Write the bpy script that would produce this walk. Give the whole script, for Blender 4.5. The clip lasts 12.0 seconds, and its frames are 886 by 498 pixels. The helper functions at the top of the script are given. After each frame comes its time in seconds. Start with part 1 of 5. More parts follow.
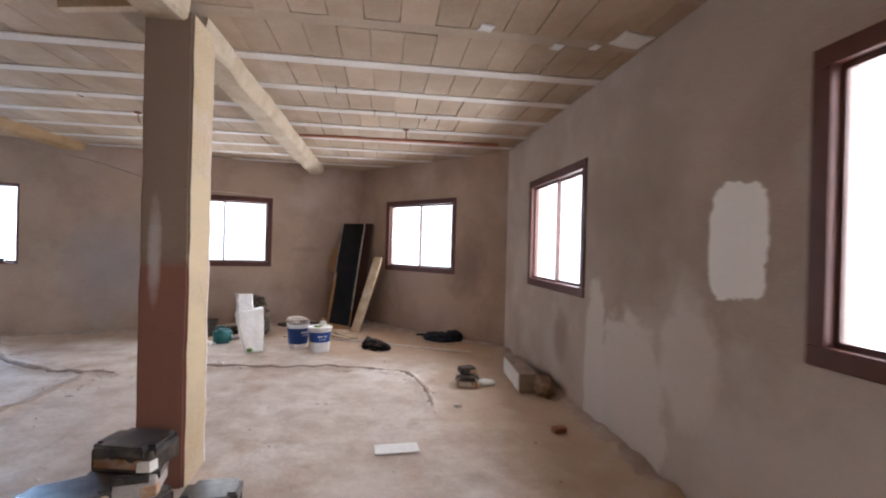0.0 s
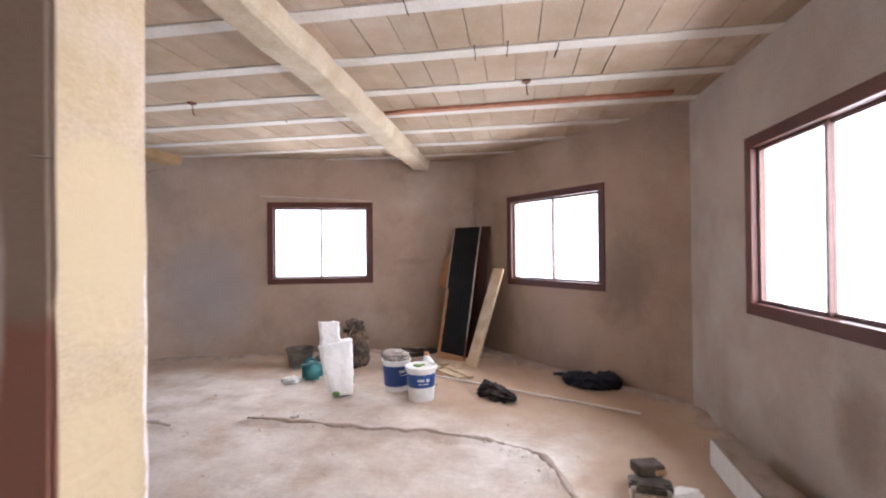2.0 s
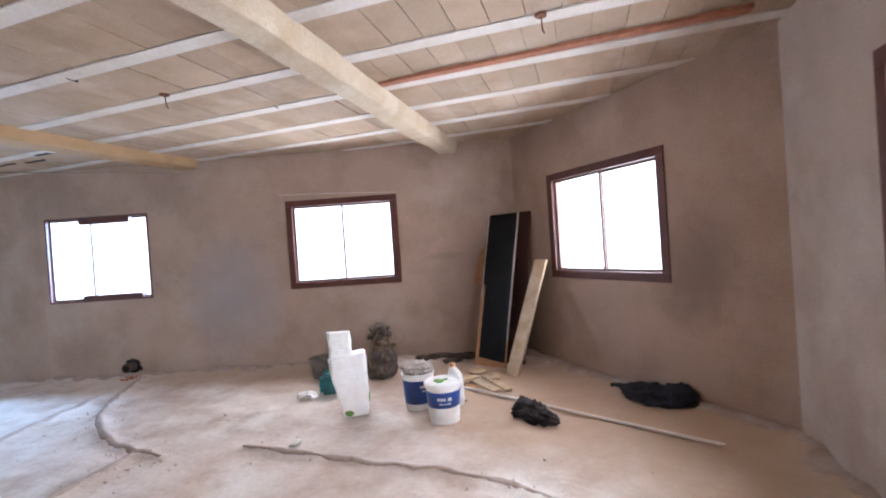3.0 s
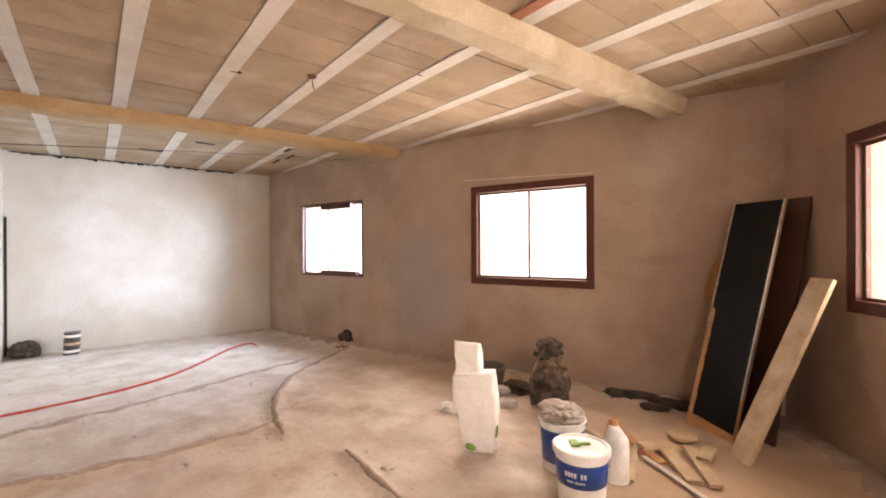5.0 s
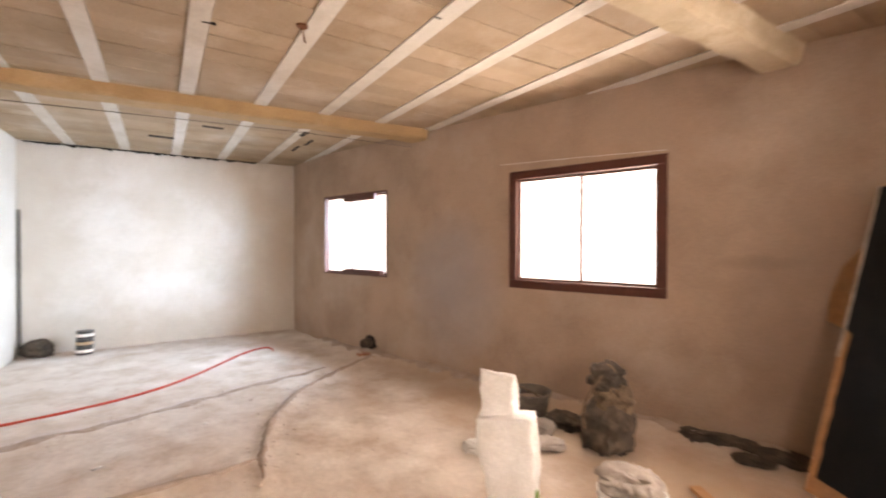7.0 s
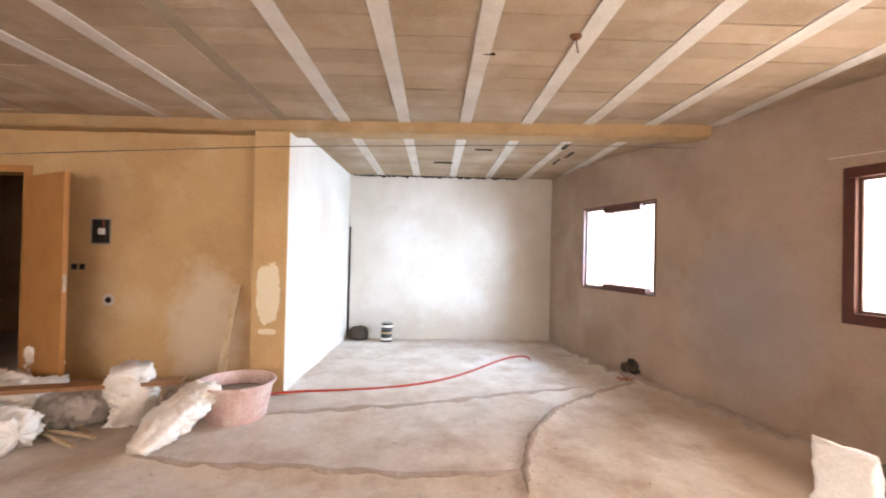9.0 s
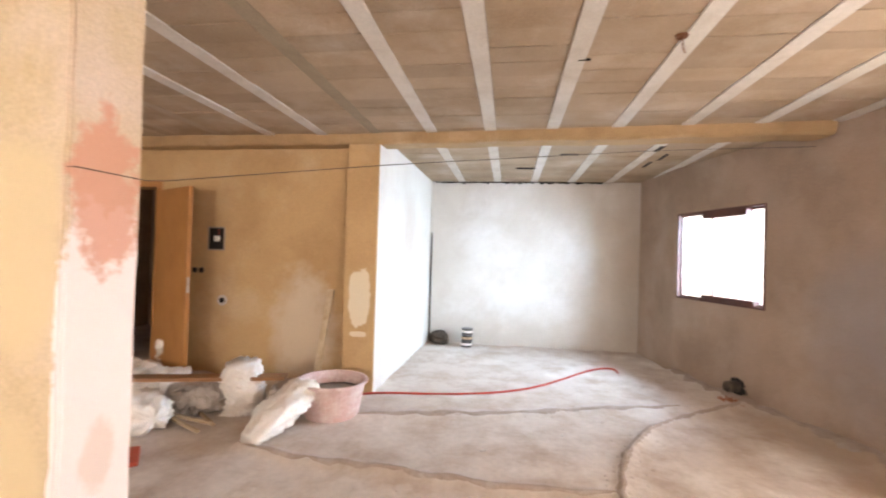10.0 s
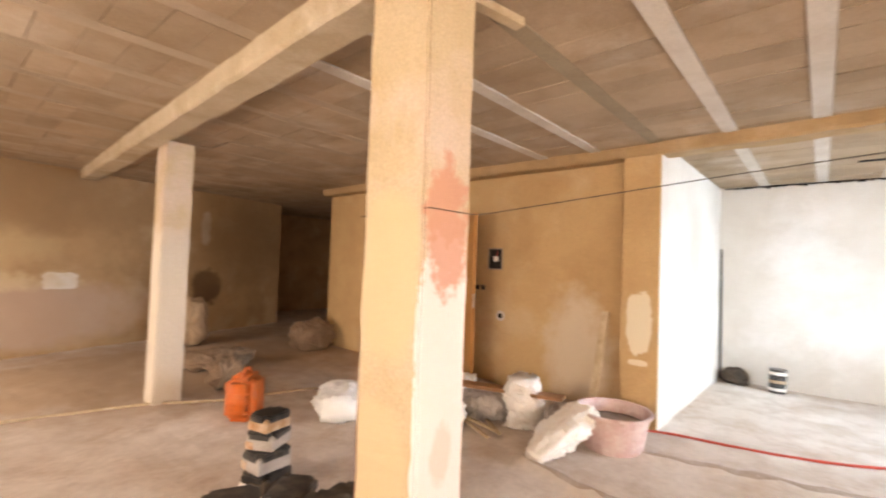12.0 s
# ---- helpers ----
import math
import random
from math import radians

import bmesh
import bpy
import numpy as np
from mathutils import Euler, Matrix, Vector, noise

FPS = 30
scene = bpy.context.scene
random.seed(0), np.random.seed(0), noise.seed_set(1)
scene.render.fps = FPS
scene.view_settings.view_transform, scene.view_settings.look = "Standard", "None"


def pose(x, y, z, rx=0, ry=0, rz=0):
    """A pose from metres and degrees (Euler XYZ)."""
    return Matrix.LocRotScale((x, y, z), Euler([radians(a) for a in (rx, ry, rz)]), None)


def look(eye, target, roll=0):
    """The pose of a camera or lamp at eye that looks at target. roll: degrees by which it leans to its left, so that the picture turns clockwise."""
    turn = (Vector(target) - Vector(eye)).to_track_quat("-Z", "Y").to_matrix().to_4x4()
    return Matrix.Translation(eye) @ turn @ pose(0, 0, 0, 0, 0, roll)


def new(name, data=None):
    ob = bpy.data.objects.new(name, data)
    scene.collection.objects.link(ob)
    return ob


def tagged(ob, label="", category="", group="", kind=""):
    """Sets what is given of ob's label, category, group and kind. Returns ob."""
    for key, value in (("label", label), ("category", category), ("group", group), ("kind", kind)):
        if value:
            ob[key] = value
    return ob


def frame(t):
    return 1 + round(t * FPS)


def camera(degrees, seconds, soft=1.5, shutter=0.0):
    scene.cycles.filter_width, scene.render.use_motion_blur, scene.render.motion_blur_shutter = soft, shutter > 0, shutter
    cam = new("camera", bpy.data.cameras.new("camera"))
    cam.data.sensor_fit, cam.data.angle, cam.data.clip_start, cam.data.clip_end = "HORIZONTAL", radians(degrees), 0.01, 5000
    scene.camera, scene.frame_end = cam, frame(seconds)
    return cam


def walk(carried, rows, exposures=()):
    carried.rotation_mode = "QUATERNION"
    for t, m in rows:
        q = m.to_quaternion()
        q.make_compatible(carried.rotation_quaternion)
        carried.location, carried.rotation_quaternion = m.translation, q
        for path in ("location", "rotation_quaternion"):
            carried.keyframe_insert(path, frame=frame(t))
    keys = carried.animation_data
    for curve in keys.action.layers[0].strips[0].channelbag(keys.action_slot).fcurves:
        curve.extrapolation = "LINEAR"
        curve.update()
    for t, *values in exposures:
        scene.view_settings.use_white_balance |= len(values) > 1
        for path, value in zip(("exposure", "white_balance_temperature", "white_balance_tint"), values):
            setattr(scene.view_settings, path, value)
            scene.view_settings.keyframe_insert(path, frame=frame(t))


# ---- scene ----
cam = camera(90.4, 12.0, soft=2.0, shutter=0.5)

PATH = [
    (0, (0.608, 0.61, 1.296), (0.881, 2.591, 1.293), 1.5),
    (0.5, (0.564, 1.015, 1.324), (0.657, 3.013, 1.314), 1.2),
    (1, (0.577, 1.441, 1.317), (0.391, 3.433, 1.334), -0.2),
    (1.5, (0.645, 1.811, 1.307), (0.379, 3.794, 1.321), -0.5),
    (2, (0.711, 2.175, 1.345), (0.403, 4.152, 1.357), -0.6),
    (2.5, (0.8, 2.579, 1.322), (0.337, 4.525, 1.339), -1.2),
    (3, (0.952, 2.912, 1.347), (0.361, 4.822, 1.331), -3.9),
    (3.5, (1.01, 3.231, 1.358), (0.161, 5.041, 1.34), -3.5),
    (3.7, (1.066, 3.365, 1.336), (0.031, 5.077, 1.322), -3.7),
    (5.3, (1.218, 4.228, 1.319), (-0.354, 5.463, 1.318), 0.1),
    (5.5, (1.201, 4.261, 1.299), (-0.357, 5.515, 1.3), 0.1),
    (6, (1.141, 4.465, 1.33), (-0.421, 5.714, 1.323), 0.0),
    (6.5, (0.928, 4.623, 1.326), (-0.648, 5.854, 1.314), 0.1),
    (7, (0.693, 4.705, 1.33), (-0.985, 5.793, 1.314), 0.1),
    (7.5, (0.548, 4.81, 1.371), (-1.346, 5.452, 1.353), 0.0),
    (7.7, (0.511, 4.795, 1.356), (-1.423, 5.304, 1.339), 0.3),
    (9.3, (0.568, 4.611, 1.364), (-1.431, 4.573, 1.39), 1.4),
    (9.5, (0.573, 4.598, 1.375), (-1.425, 4.498, 1.403), 1.5),
    (10, (0.582, 4.525, 1.397), (-1.397, 4.238, 1.423), 1.7),
    (10.5, (0.588, 4.441, 1.406), (-1.332, 3.882, 1.435), 1.8),
    (11, (0.6, 4.38, 1.41), (-1.244, 3.605, 1.455), 1.9),
    (11.5, (0.607, 4.354, 1.414), (-1.118, 3.345, 1.471), 1.9),
    (12, (0.598, 4.331, 1.426), (-0.921, 3.031, 1.491), 2.0),
]
walk(cam, [(t, look(eye, target, roll)) for t, eye, target, roll in PATH],
     exposures=[(0, 0.1, 5500, 12), (0.5, 0.66, 5500, 12), (2.0, 0.52, 5450, 13), (2.5, 0.48, 5300, 14), (3.6, 0.51, 5250, 13), (5.4, 0.34, 8000, 24), (7.5, 0.47, 7400, 20), (9.5, 0.56, 7050, 18), (10.5, 0.52, 6950, 17), (12, 0.66, 7900, 19)])

# ---- world and light ----
world = bpy.data.worlds.new("world")
scene.world = world
world.use_nodes = True
_wn = world.node_tree.nodes
_sky = _wn.new("ShaderNodeTexSky")
_sky.sky_type = 'NISHITA'
_sky.sun_disc = False
_sky.sun_elevation = radians(38)
_sky.sun_rotation = radians(110)
world.node_tree.links.new(_sky.outputs[0], _wn["Background"].inputs[0])
_wn["Background"].inputs[1].default_value = 0.12


def sky_lamp(name, eye, target, w, h, watts, colour, spread=180):
    """An area lamp in a window's opening that stands in for the sky outside."""
    data = bpy.data.lights.new(name, 'AREA')
    data.spread = radians(spread)
    data.shape, data.size, data.size_y, data.energy, data.color = 'RECTANGLE', w, h, watts, colour
    ob = new(name, data)
    ob.matrix_world = look(eye, target)
    return ob


# ---- materials ----
def mat(name, colour, rough=0.9, metal=0.0, second=None, scale=6.0, amount=0.5, bump=0.15, fine=90.0, bump_scale=None,
        third=None, third_scale=1.2, vary=0.0, spec=0.3, grainy=0.36, island=0.0):
    """A surface with a large stain pattern, a fine grain and a relief, in metres."""
    m = bpy.data.materials.new(name)
    m.use_nodes = True
    nt = m.node_tree
    n, l = nt.nodes, nt.links
    b = n["Principled BSDF"]
    b.inputs["Roughness"].default_value = rough
    b.inputs["Metallic"].default_value = metal
    b.inputs["Specular IOR Level"].default_value = spec
    co = n.new("ShaderNodeTexCoord")
    geo = n.new("ShaderNodeNewGeometry")
    second = second or tuple(c * 0.75 for c in colour)

    def noise_at(sc, detail, rough_):
        t = n.new("ShaderNodeTexNoise")
        t.inputs["Scale"].default_value, t.inputs["Detail"].default_value, t.inputs["Roughness"].default_value = sc, detail, rough_
        l.new(geo.outputs["Position"], t.inputs["Vector"])
        return t

    def mix(a, bb, fac):
        x = n.new("ShaderNodeMix")
        x.data_type = 'RGBA'
        for sock, val in ((x.inputs["A"], a), (x.inputs["B"], bb)):
            if isinstance(val, tuple):
                sock.default_value = (*val, 1)
            else:
                l.new(val, sock)
        if isinstance(fac, float):
            x.inputs["Factor"].default_value = fac
        else:
            l.new(fac, x.inputs["Factor"])
        return x.outputs["Result"]

    def ramp(src, lo, hi, top=1.0):
        r = n.new("ShaderNodeMapRange")
        r.inputs["From Min"].default_value, r.inputs["From Max"].default_value, r.inputs["To Max"].default_value = lo, hi, top
        l.new(src, r.inputs["Value"])
        return r.outputs["Result"]

    big = noise_at(scale, 6, 0.6)
    out = mix(colour, second, ramp(big.outputs["Fac"], 0.42, 0.68, amount * 1.6))
    if third:
        big2 = noise_at(third_scale, 5, 0.62)
        out = mix(out, third, ramp(big2.outputs["Fac"], 0.52, 0.7, 0.85))
    grain = noise_at(fine, 4, 0.7)
    dark = n.new("ShaderNodeHueSaturation")
    l.new(out, dark.inputs["Color"])
    val = n.new("ShaderNodeMath")
    val.operation = 'ADD'
    l.new(ramp(grain.outputs["Fac"], 0.2, 0.8, grainy), val.inputs[0])
    val.inputs[1].default_value = 1 - grainy / 2
    l.new(val.outputs[0], dark.inputs["Value"])
    out = dark.outputs["Color"]
    if vary:
        info = n.new("ShaderNodeObjectInfo")
        hs = n.new("ShaderNodeHueSaturation")
        l.new(out, hs.inputs["Color"])
        r = n.new("ShaderNodeMapRange")
        r.inputs["To Min"].default_value, r.inputs["To Max"].default_value = 1 - vary, 1 + vary
        l.new(info.outputs["Random"], r.inputs["Value"])
        l.new(r.outputs["Result"], hs.inputs["Value"])
        out = hs.outputs["Color"]
    if island:
        hs = n.new("ShaderNodeHueSaturation")
        l.new(out, hs.inputs["Color"])
        r = n.new("ShaderNodeMapRange")
        r.inputs["To Min"].default_value, r.inputs["To Max"].default_value = 1 - island, 1 + island
        l.new(geo.outputs["Random Per Island"], r.inputs["Value"])
        l.new(r.outputs["Result"], hs.inputs["Value"])
        out = hs.outputs["Color"]
    l.new(out, b.inputs["Base Color"])
    if bump:
        bp = n.new("ShaderNodeBump")
        bp.inputs["Strength"].default_value = bump
        bp.inputs["Distance"].default_value = 0.02
        bn = noise_at(bump_scale or fine * 0.4, 8, 0.68)
        l.new(bn.outputs["Fac"], bp.inputs["Height"])
        l.new(bp.outputs["Normal"], b.inputs["Normal"])
    return m


def blotch(m, centre, half, colour, seed=0.0, power=2.0, soft=0.25, rag=0.35, amount=1.0, freq=7.0):
    """Lays one old coat, stain or painted shade with a ragged, soft outline over a material, at its place in the room.
    """
    nt = m.node_tree
    n, l = nt.nodes, nt.links
    b = n["Principled BSDF"]
    old = b.inputs["Base Color"].links[0].from_socket
    geo = n.new("ShaderNodeNewGeometry")

    def vec(op, a, val):
        x = n.new("ShaderNodeVectorMath")
        x.operation = op
        l.new(a, x.inputs[0])
        if val is not None:
            x.inputs[1].default_value = val
        return x
    v = vec('SUBTRACT', geo.outputs["Position"], centre)
    v = vec('DIVIDE', v.outputs[0], half)
    v = vec('ABSOLUTE', v.outputs[0], None)
    v = vec('POWER', v.outputs[0], (power, power, power))
    v = vec('DOT_PRODUCT', v.outputs[0], (1, 1, 1))
    t = n.new("ShaderNodeTexNoise")
    t.inputs["Scale"].default_value, t.inputs["Detail"].default_value, t.inputs["Roughness"].default_value = freq, 6, 0.65
    sh = vec('ADD', geo.outputs["Position"], (seed, seed * 0.7, seed * 1.3))
    l.new(sh.outputs[0], t.inputs["Vector"])
    a = n.new("ShaderNodeMath")
    a.operation = 'MULTIPLY_ADD'
    l.new(t.outputs["Fac"], a.inputs[0])
    a.inputs[1].default_value = rag * 4
    l.new(v.outputs["Value"], a.inputs[2])
    r = n.new("ShaderNodeMapRange")
    r.inputs["From Min"].default_value, r.inputs["From Max"].default_value = 1 + rag * 2 - soft, 1 + rag * 2 + soft
    r.inputs["To Min"].default_value, r.inputs["To Max"].default_value = amount, 0.0
    l.new(a.outputs[0], r.inputs["Value"])
    x = n.new("ShaderNodeMix")
    x.data_type = 'RGBA'
    l.new(r.outputs["Result"], x.inputs["Factor"])
    l.new(old, x.inputs["A"])
    x.inputs["B"].default_value = (*colour, 1)
    l.new(x.outputs["Result"], b.inputs["Base Color"])


M = {}
M["plaster"] = mat("cement_plaster", (0.37, 0.265, 0.195), second=(0.27, 0.19, 0.135), scale=1.6, third=(0.42, 0.325, 0.255), third_scale=0.9, bump=0.25, bump_scale=26, spec=0.15)
M["plaster_east"] = mat("grey_cement_plaster", (0.40, 0.33, 0.275), second=(0.31, 0.245, 0.20), scale=1.4, third=(0.46, 0.41, 0.36), third_scale=1.1, bump=0.3, bump_scale=24, spec=0.15)
M["plaster_south"] = mat("old_ochre_plaster", (0.46, 0.30, 0.16), second=(0.34, 0.21, 0.11), scale=1.8, third=(0.52, 0.38, 0.24), third_scale=1.4, bump=0.3, bump_scale=20, spec=0.15)
M["plaster_pale"] = mat("pale_plaster", (0.60, 0.545, 0.475), second=(0.52, 0.455, 0.38), scale=1.3, third=(0.68, 0.64, 0.59), third_scale=0.8, bump=0.2, bump_scale=24, spec=0.15)
M["plaster_ochre"] = mat("ochre_plaster", (0.54, 0.36, 0.18), second=(0.43, 0.27, 0.13), scale=1.3, third=(0.59, 0.44, 0.27), third_scale=0.9, bump=0.2, bump_scale=24, spec=0.15)
M["floor"] = mat("dusty_screed", (0.585, 0.50, 0.43), second=(0.41, 0.305, 0.225), scale=2.6, amount=0.5, third=(0.75, 0.695, 0.635), third_scale=1.1, bump=0.6, bump_scale=7, fine=22, spec=0.2, grainy=0.2)
M["floor_dirt"] = mat("brown_mortar_crust", (0.40, 0.315, 0.255), second=(0.31, 0.23, 0.175), scale=7, third=(0.47, 0.40, 0.345), third_scale=5, bump=0.8, bump_scale=16, fine=50, spec=0.15)
M["block"] = mat("ceiling_block", (0.39, 0.29, 0.20), second=(0.30, 0.21, 0.13), scale=2.2, third=(0.46, 0.37, 0.285), third_scale=1.5, bump=0.2, bump_scale=30, spec=0.15, island=0.1)
M["rib"] = mat("pale_concrete_rib", (0.60, 0.55, 0.49), second=(0.48, 0.42, 0.35), scale=3, bump=0.2, bump_scale=30, spec=0.15)
M["beam"] = mat("beam_concrete", (0.50, 0.405, 0.285), second=(0.40, 0.305, 0.19), scale=3, third=(0.58, 0.50, 0.385), third_scale=2.2, bump=0.5, bump_scale=18, spec=0.15)
M["beam_brown"] = mat("brown_beam_plaster", (0.40, 0.265, 0.14), second=(0.31, 0.20, 0.105), scale=3, third=(0.46, 0.33, 0.20), third_scale=2.2, bump=0.4, bump_scale=18, spec=0.15)
M["rib_plain"] = mat("plastered_rib", (0.40, 0.31, 0.225), second=(0.31, 0.235, 0.165), scale=3, bump=0.2, bump_scale=30, spec=0.15)
M["strip"] = mat("grey_brown_screed_strip", (0.31, 0.25, 0.175), second=(0.26, 0.205, 0.14), scale=4, bump=0.2, bump_scale=30, spec=0.15)
M["frame"] = mat("maroon_window_wood", (0.085, 0.026, 0.016), rough=0.5, scale=9, bump=0.08)
M["alu"] = mat("window_sash_profile", (0.11, 0.05, 0.036), rough=0.45, metal=0.0, bump=0.02)


def glass_mat():
    m = bpy.data.materials.new("window_glass")
    m.use_nodes = True
    nt = m.node_tree
    nt.nodes.remove(nt.nodes["Principled BSDF"])
    t = nt.nodes.new("ShaderNodeBsdfTransparent")
    g = nt.nodes.new("ShaderNodeBsdfGlossy")
    g.inputs["Roughness"].default_value = 0.03
    x = nt.nodes.new("ShaderNodeMixShader")
    x.inputs[0].default_value = 0.05
    nt.links.new(t.outputs[0], x.inputs[1])
    nt.links.new(g.outputs[0], x.inputs[2])
    nt.links.new(x.outputs[0], nt.nodes["Material Output"].inputs["Surface"])
    return m


M["glass"] = glass_mat()


def glow_mat(name, colour, strength):
    m = bpy.data.materials.new(name)
    m.use_nodes = True
    b = m.node_tree.nodes["Principled BSDF"]
    b.inputs["Base Color"].default_value = (0, 0, 0, 1)
    b.inputs["Emission Color"].default_value = (*colour, 1)
    b.inputs["Emission Strength"].default_value = strength
    return m


M["backdrop"] = glow_mat("white_daylight", (1, 0.985, 0.96), 2.4)


# ---- mesh helpers ----
def box(bm, x0, x1, y0, y1, z0, z1, m=None):
    vs = [bm.verts.new(Vector(p)) for p in ((x0, y0, z0), (x1, y0, z0), (x1, y1, z0), (x0, y1, z0), (x0, y0, z1), (x1, y0, z1), (x1, y1, z1), (x0, y1, z1))]
    if m is not None:
        for v in vs:
            v.co = m @ v.co
    return [bm.faces.new([vs[i] for i in f]) for f in ((0, 3, 2, 1), (4, 5, 6, 7), (0, 1, 5, 4), (1, 2, 6, 5), (2, 3, 7, 6), (3, 0, 4, 7))]


def tube(bm, rings, n=24, cap0=True, cap1=True, m=None, wob=0.0, seed=0):
    """A lathe: rings of (radius x, radius y, z, dx, dy) or (radius, z)."""
    rnd = random.Random(seed)
    prev, first = None, None
    for r in rings:
        rx, ry, z, dx, dy = r if len(r) == 5 else (r[0], r[0], r[1], 0, 0)
        ring = []
        for i in range(n):
            a = 2 * math.pi * i / n
            k = 1 + wob * (rnd.random() - 0.5)
            p = Vector((dx + rx * k * math.cos(a), dy + ry * k * math.sin(a), z))
            ring.append(bm.verts.new(m @ p if m is not None else p))
        if prev:
            for i in range(n):
                bm.faces.new((prev[i], prev[(i + 1) % n], ring[(i + 1) % n], ring[i]))
        else:
            first = ring
        prev = ring
    if cap0:
        bm.faces.new(list(reversed(first)))
    if cap1:
        bm.faces.new(prev)


def finish(name, bm, material, bevel=0.0, smooth=False, segs=2):
    if bevel:
        bmesh.ops.bevel(bm, geom=list(bm.edges), offset=bevel, segments=segs, affect='EDGES', profile=0.5, clamp_overlap=True)
    bmesh.ops.recalc_face_normals(bm, faces=list(bm.faces))
    me = bpy.data.meshes.new(name)
    if smooth:
        for f in bm.faces:
            f.smooth = True
    bm.to_mesh(me)
    bm.free()
    for x in (material if isinstance(material, (list, tuple)) else [material]):
        me.materials.append(x)
    return me


def thing(name, bm, material, label, category, kind="", bevel=0.0, smooth=False, group="", m=None):
    ob = new(name, finish(name, bm, material, bevel, smooth))
    if m is not None:
        ob.matrix_world = m
    return tagged(ob, label, category, group, kind)


def empty(name, label, category, m=None, group="", kind=""):
    ob = new(name)
    ob.empty_display_size = 0.1
    if m is not None:
        ob.matrix_world = m
    return tagged(ob, label, category, group, kind)


def part(name, bm, material, parent, label="", bevel=0.0, smooth=False, kind=""):
    ob = new(name, finish(name, bm, material, bevel, smooth))
    ob.parent = parent
    return tagged(ob, label, kind=kind)


def rough_up(bm, amp, scale, flat=False):
    """Uneven surface: moves the vertices by a noise of the place."""
    for v in bm.verts:
        d = noise.noise_vector(v.co * scale)
        if flat:
            d.z = 0
        v.co += d * amp


# ---- setting: walls ----
CEIL = 2.58
BEAM = 2.48


def wall(name, a, b, openings, material, label, t=0.2, z0=-0.05, z1=CEIL, ext0=0.0, ext1=0.0):
    """A wall whose inner face runs from a to b, with the outside on the left hand; openings as (s0, s1, low, high)."""
    a, b = Vector((*a, 0)), Vector((*b, 0))
    d = (b - a).normalized()
    L = (b - a).length
    n = Vector((-d.y, d.x, 0))
    m = Matrix(((d.x, n.x, 0, a.x), (d.y, n.y, 0, a.y), (0, 0, 1, 0), (0, 0, 0, 1)))
    ss = sorted({-ext0, L + ext1, *[o[0] for o in openings], *[o[1] for o in openings]})
    zs = sorted({z0, z1, *[o[2] for o in openings], *[o[3] for o in openings]})
    bm = bmesh.new()
    cell = lambda i, j: 0 <= i < len(ss) - 1 and 0 <= j < len(zs) - 1 and not any(o[0] < (ss[i] + ss[i + 1]) / 2 < o[1] and o[2] < (zs[j] + zs[j + 1]) / 2 < o[3] for o in openings)
    vert = {}

    def v(i, y, j):
        if (i, y, j) not in vert:
            vert[i, y, j] = bm.verts.new(m @ Vector((ss[i], y, zs[j])))
        return vert[i, y, j]
    for i in range(len(ss) - 1):
        for j in range(len(zs) - 1):
            if not cell(i, j):
                continue
            bm.faces.new((v(i, 0, j), v(i + 1, 0, j), v(i + 1, 0, j + 1), v(i, 0, j + 1)))
            bm.faces.new((v(i, t, j), v(i, t, j + 1), v(i + 1, t, j + 1), v(i + 1, t, j)))
            for (di, dj, q) in ((-1, 0, ((i, j), (i, j + 1))), (1, 0, ((i + 1, j), (i + 1, j + 1))), (0, -1, ((i, j), (i + 1, j))), (0, 1, ((i, j + 1), (i + 1, j + 1)))):
                if not cell(i + di, j + dj):
                    (p0, p1), (p2, p3) = q
                    bm.faces.new((v(p0, 0, p1), v(p2, 0, p3), v(p2, t, p3), v(p0, t, p1)))
    thing(name, bm, material, label, "wall", "structure")
    return m


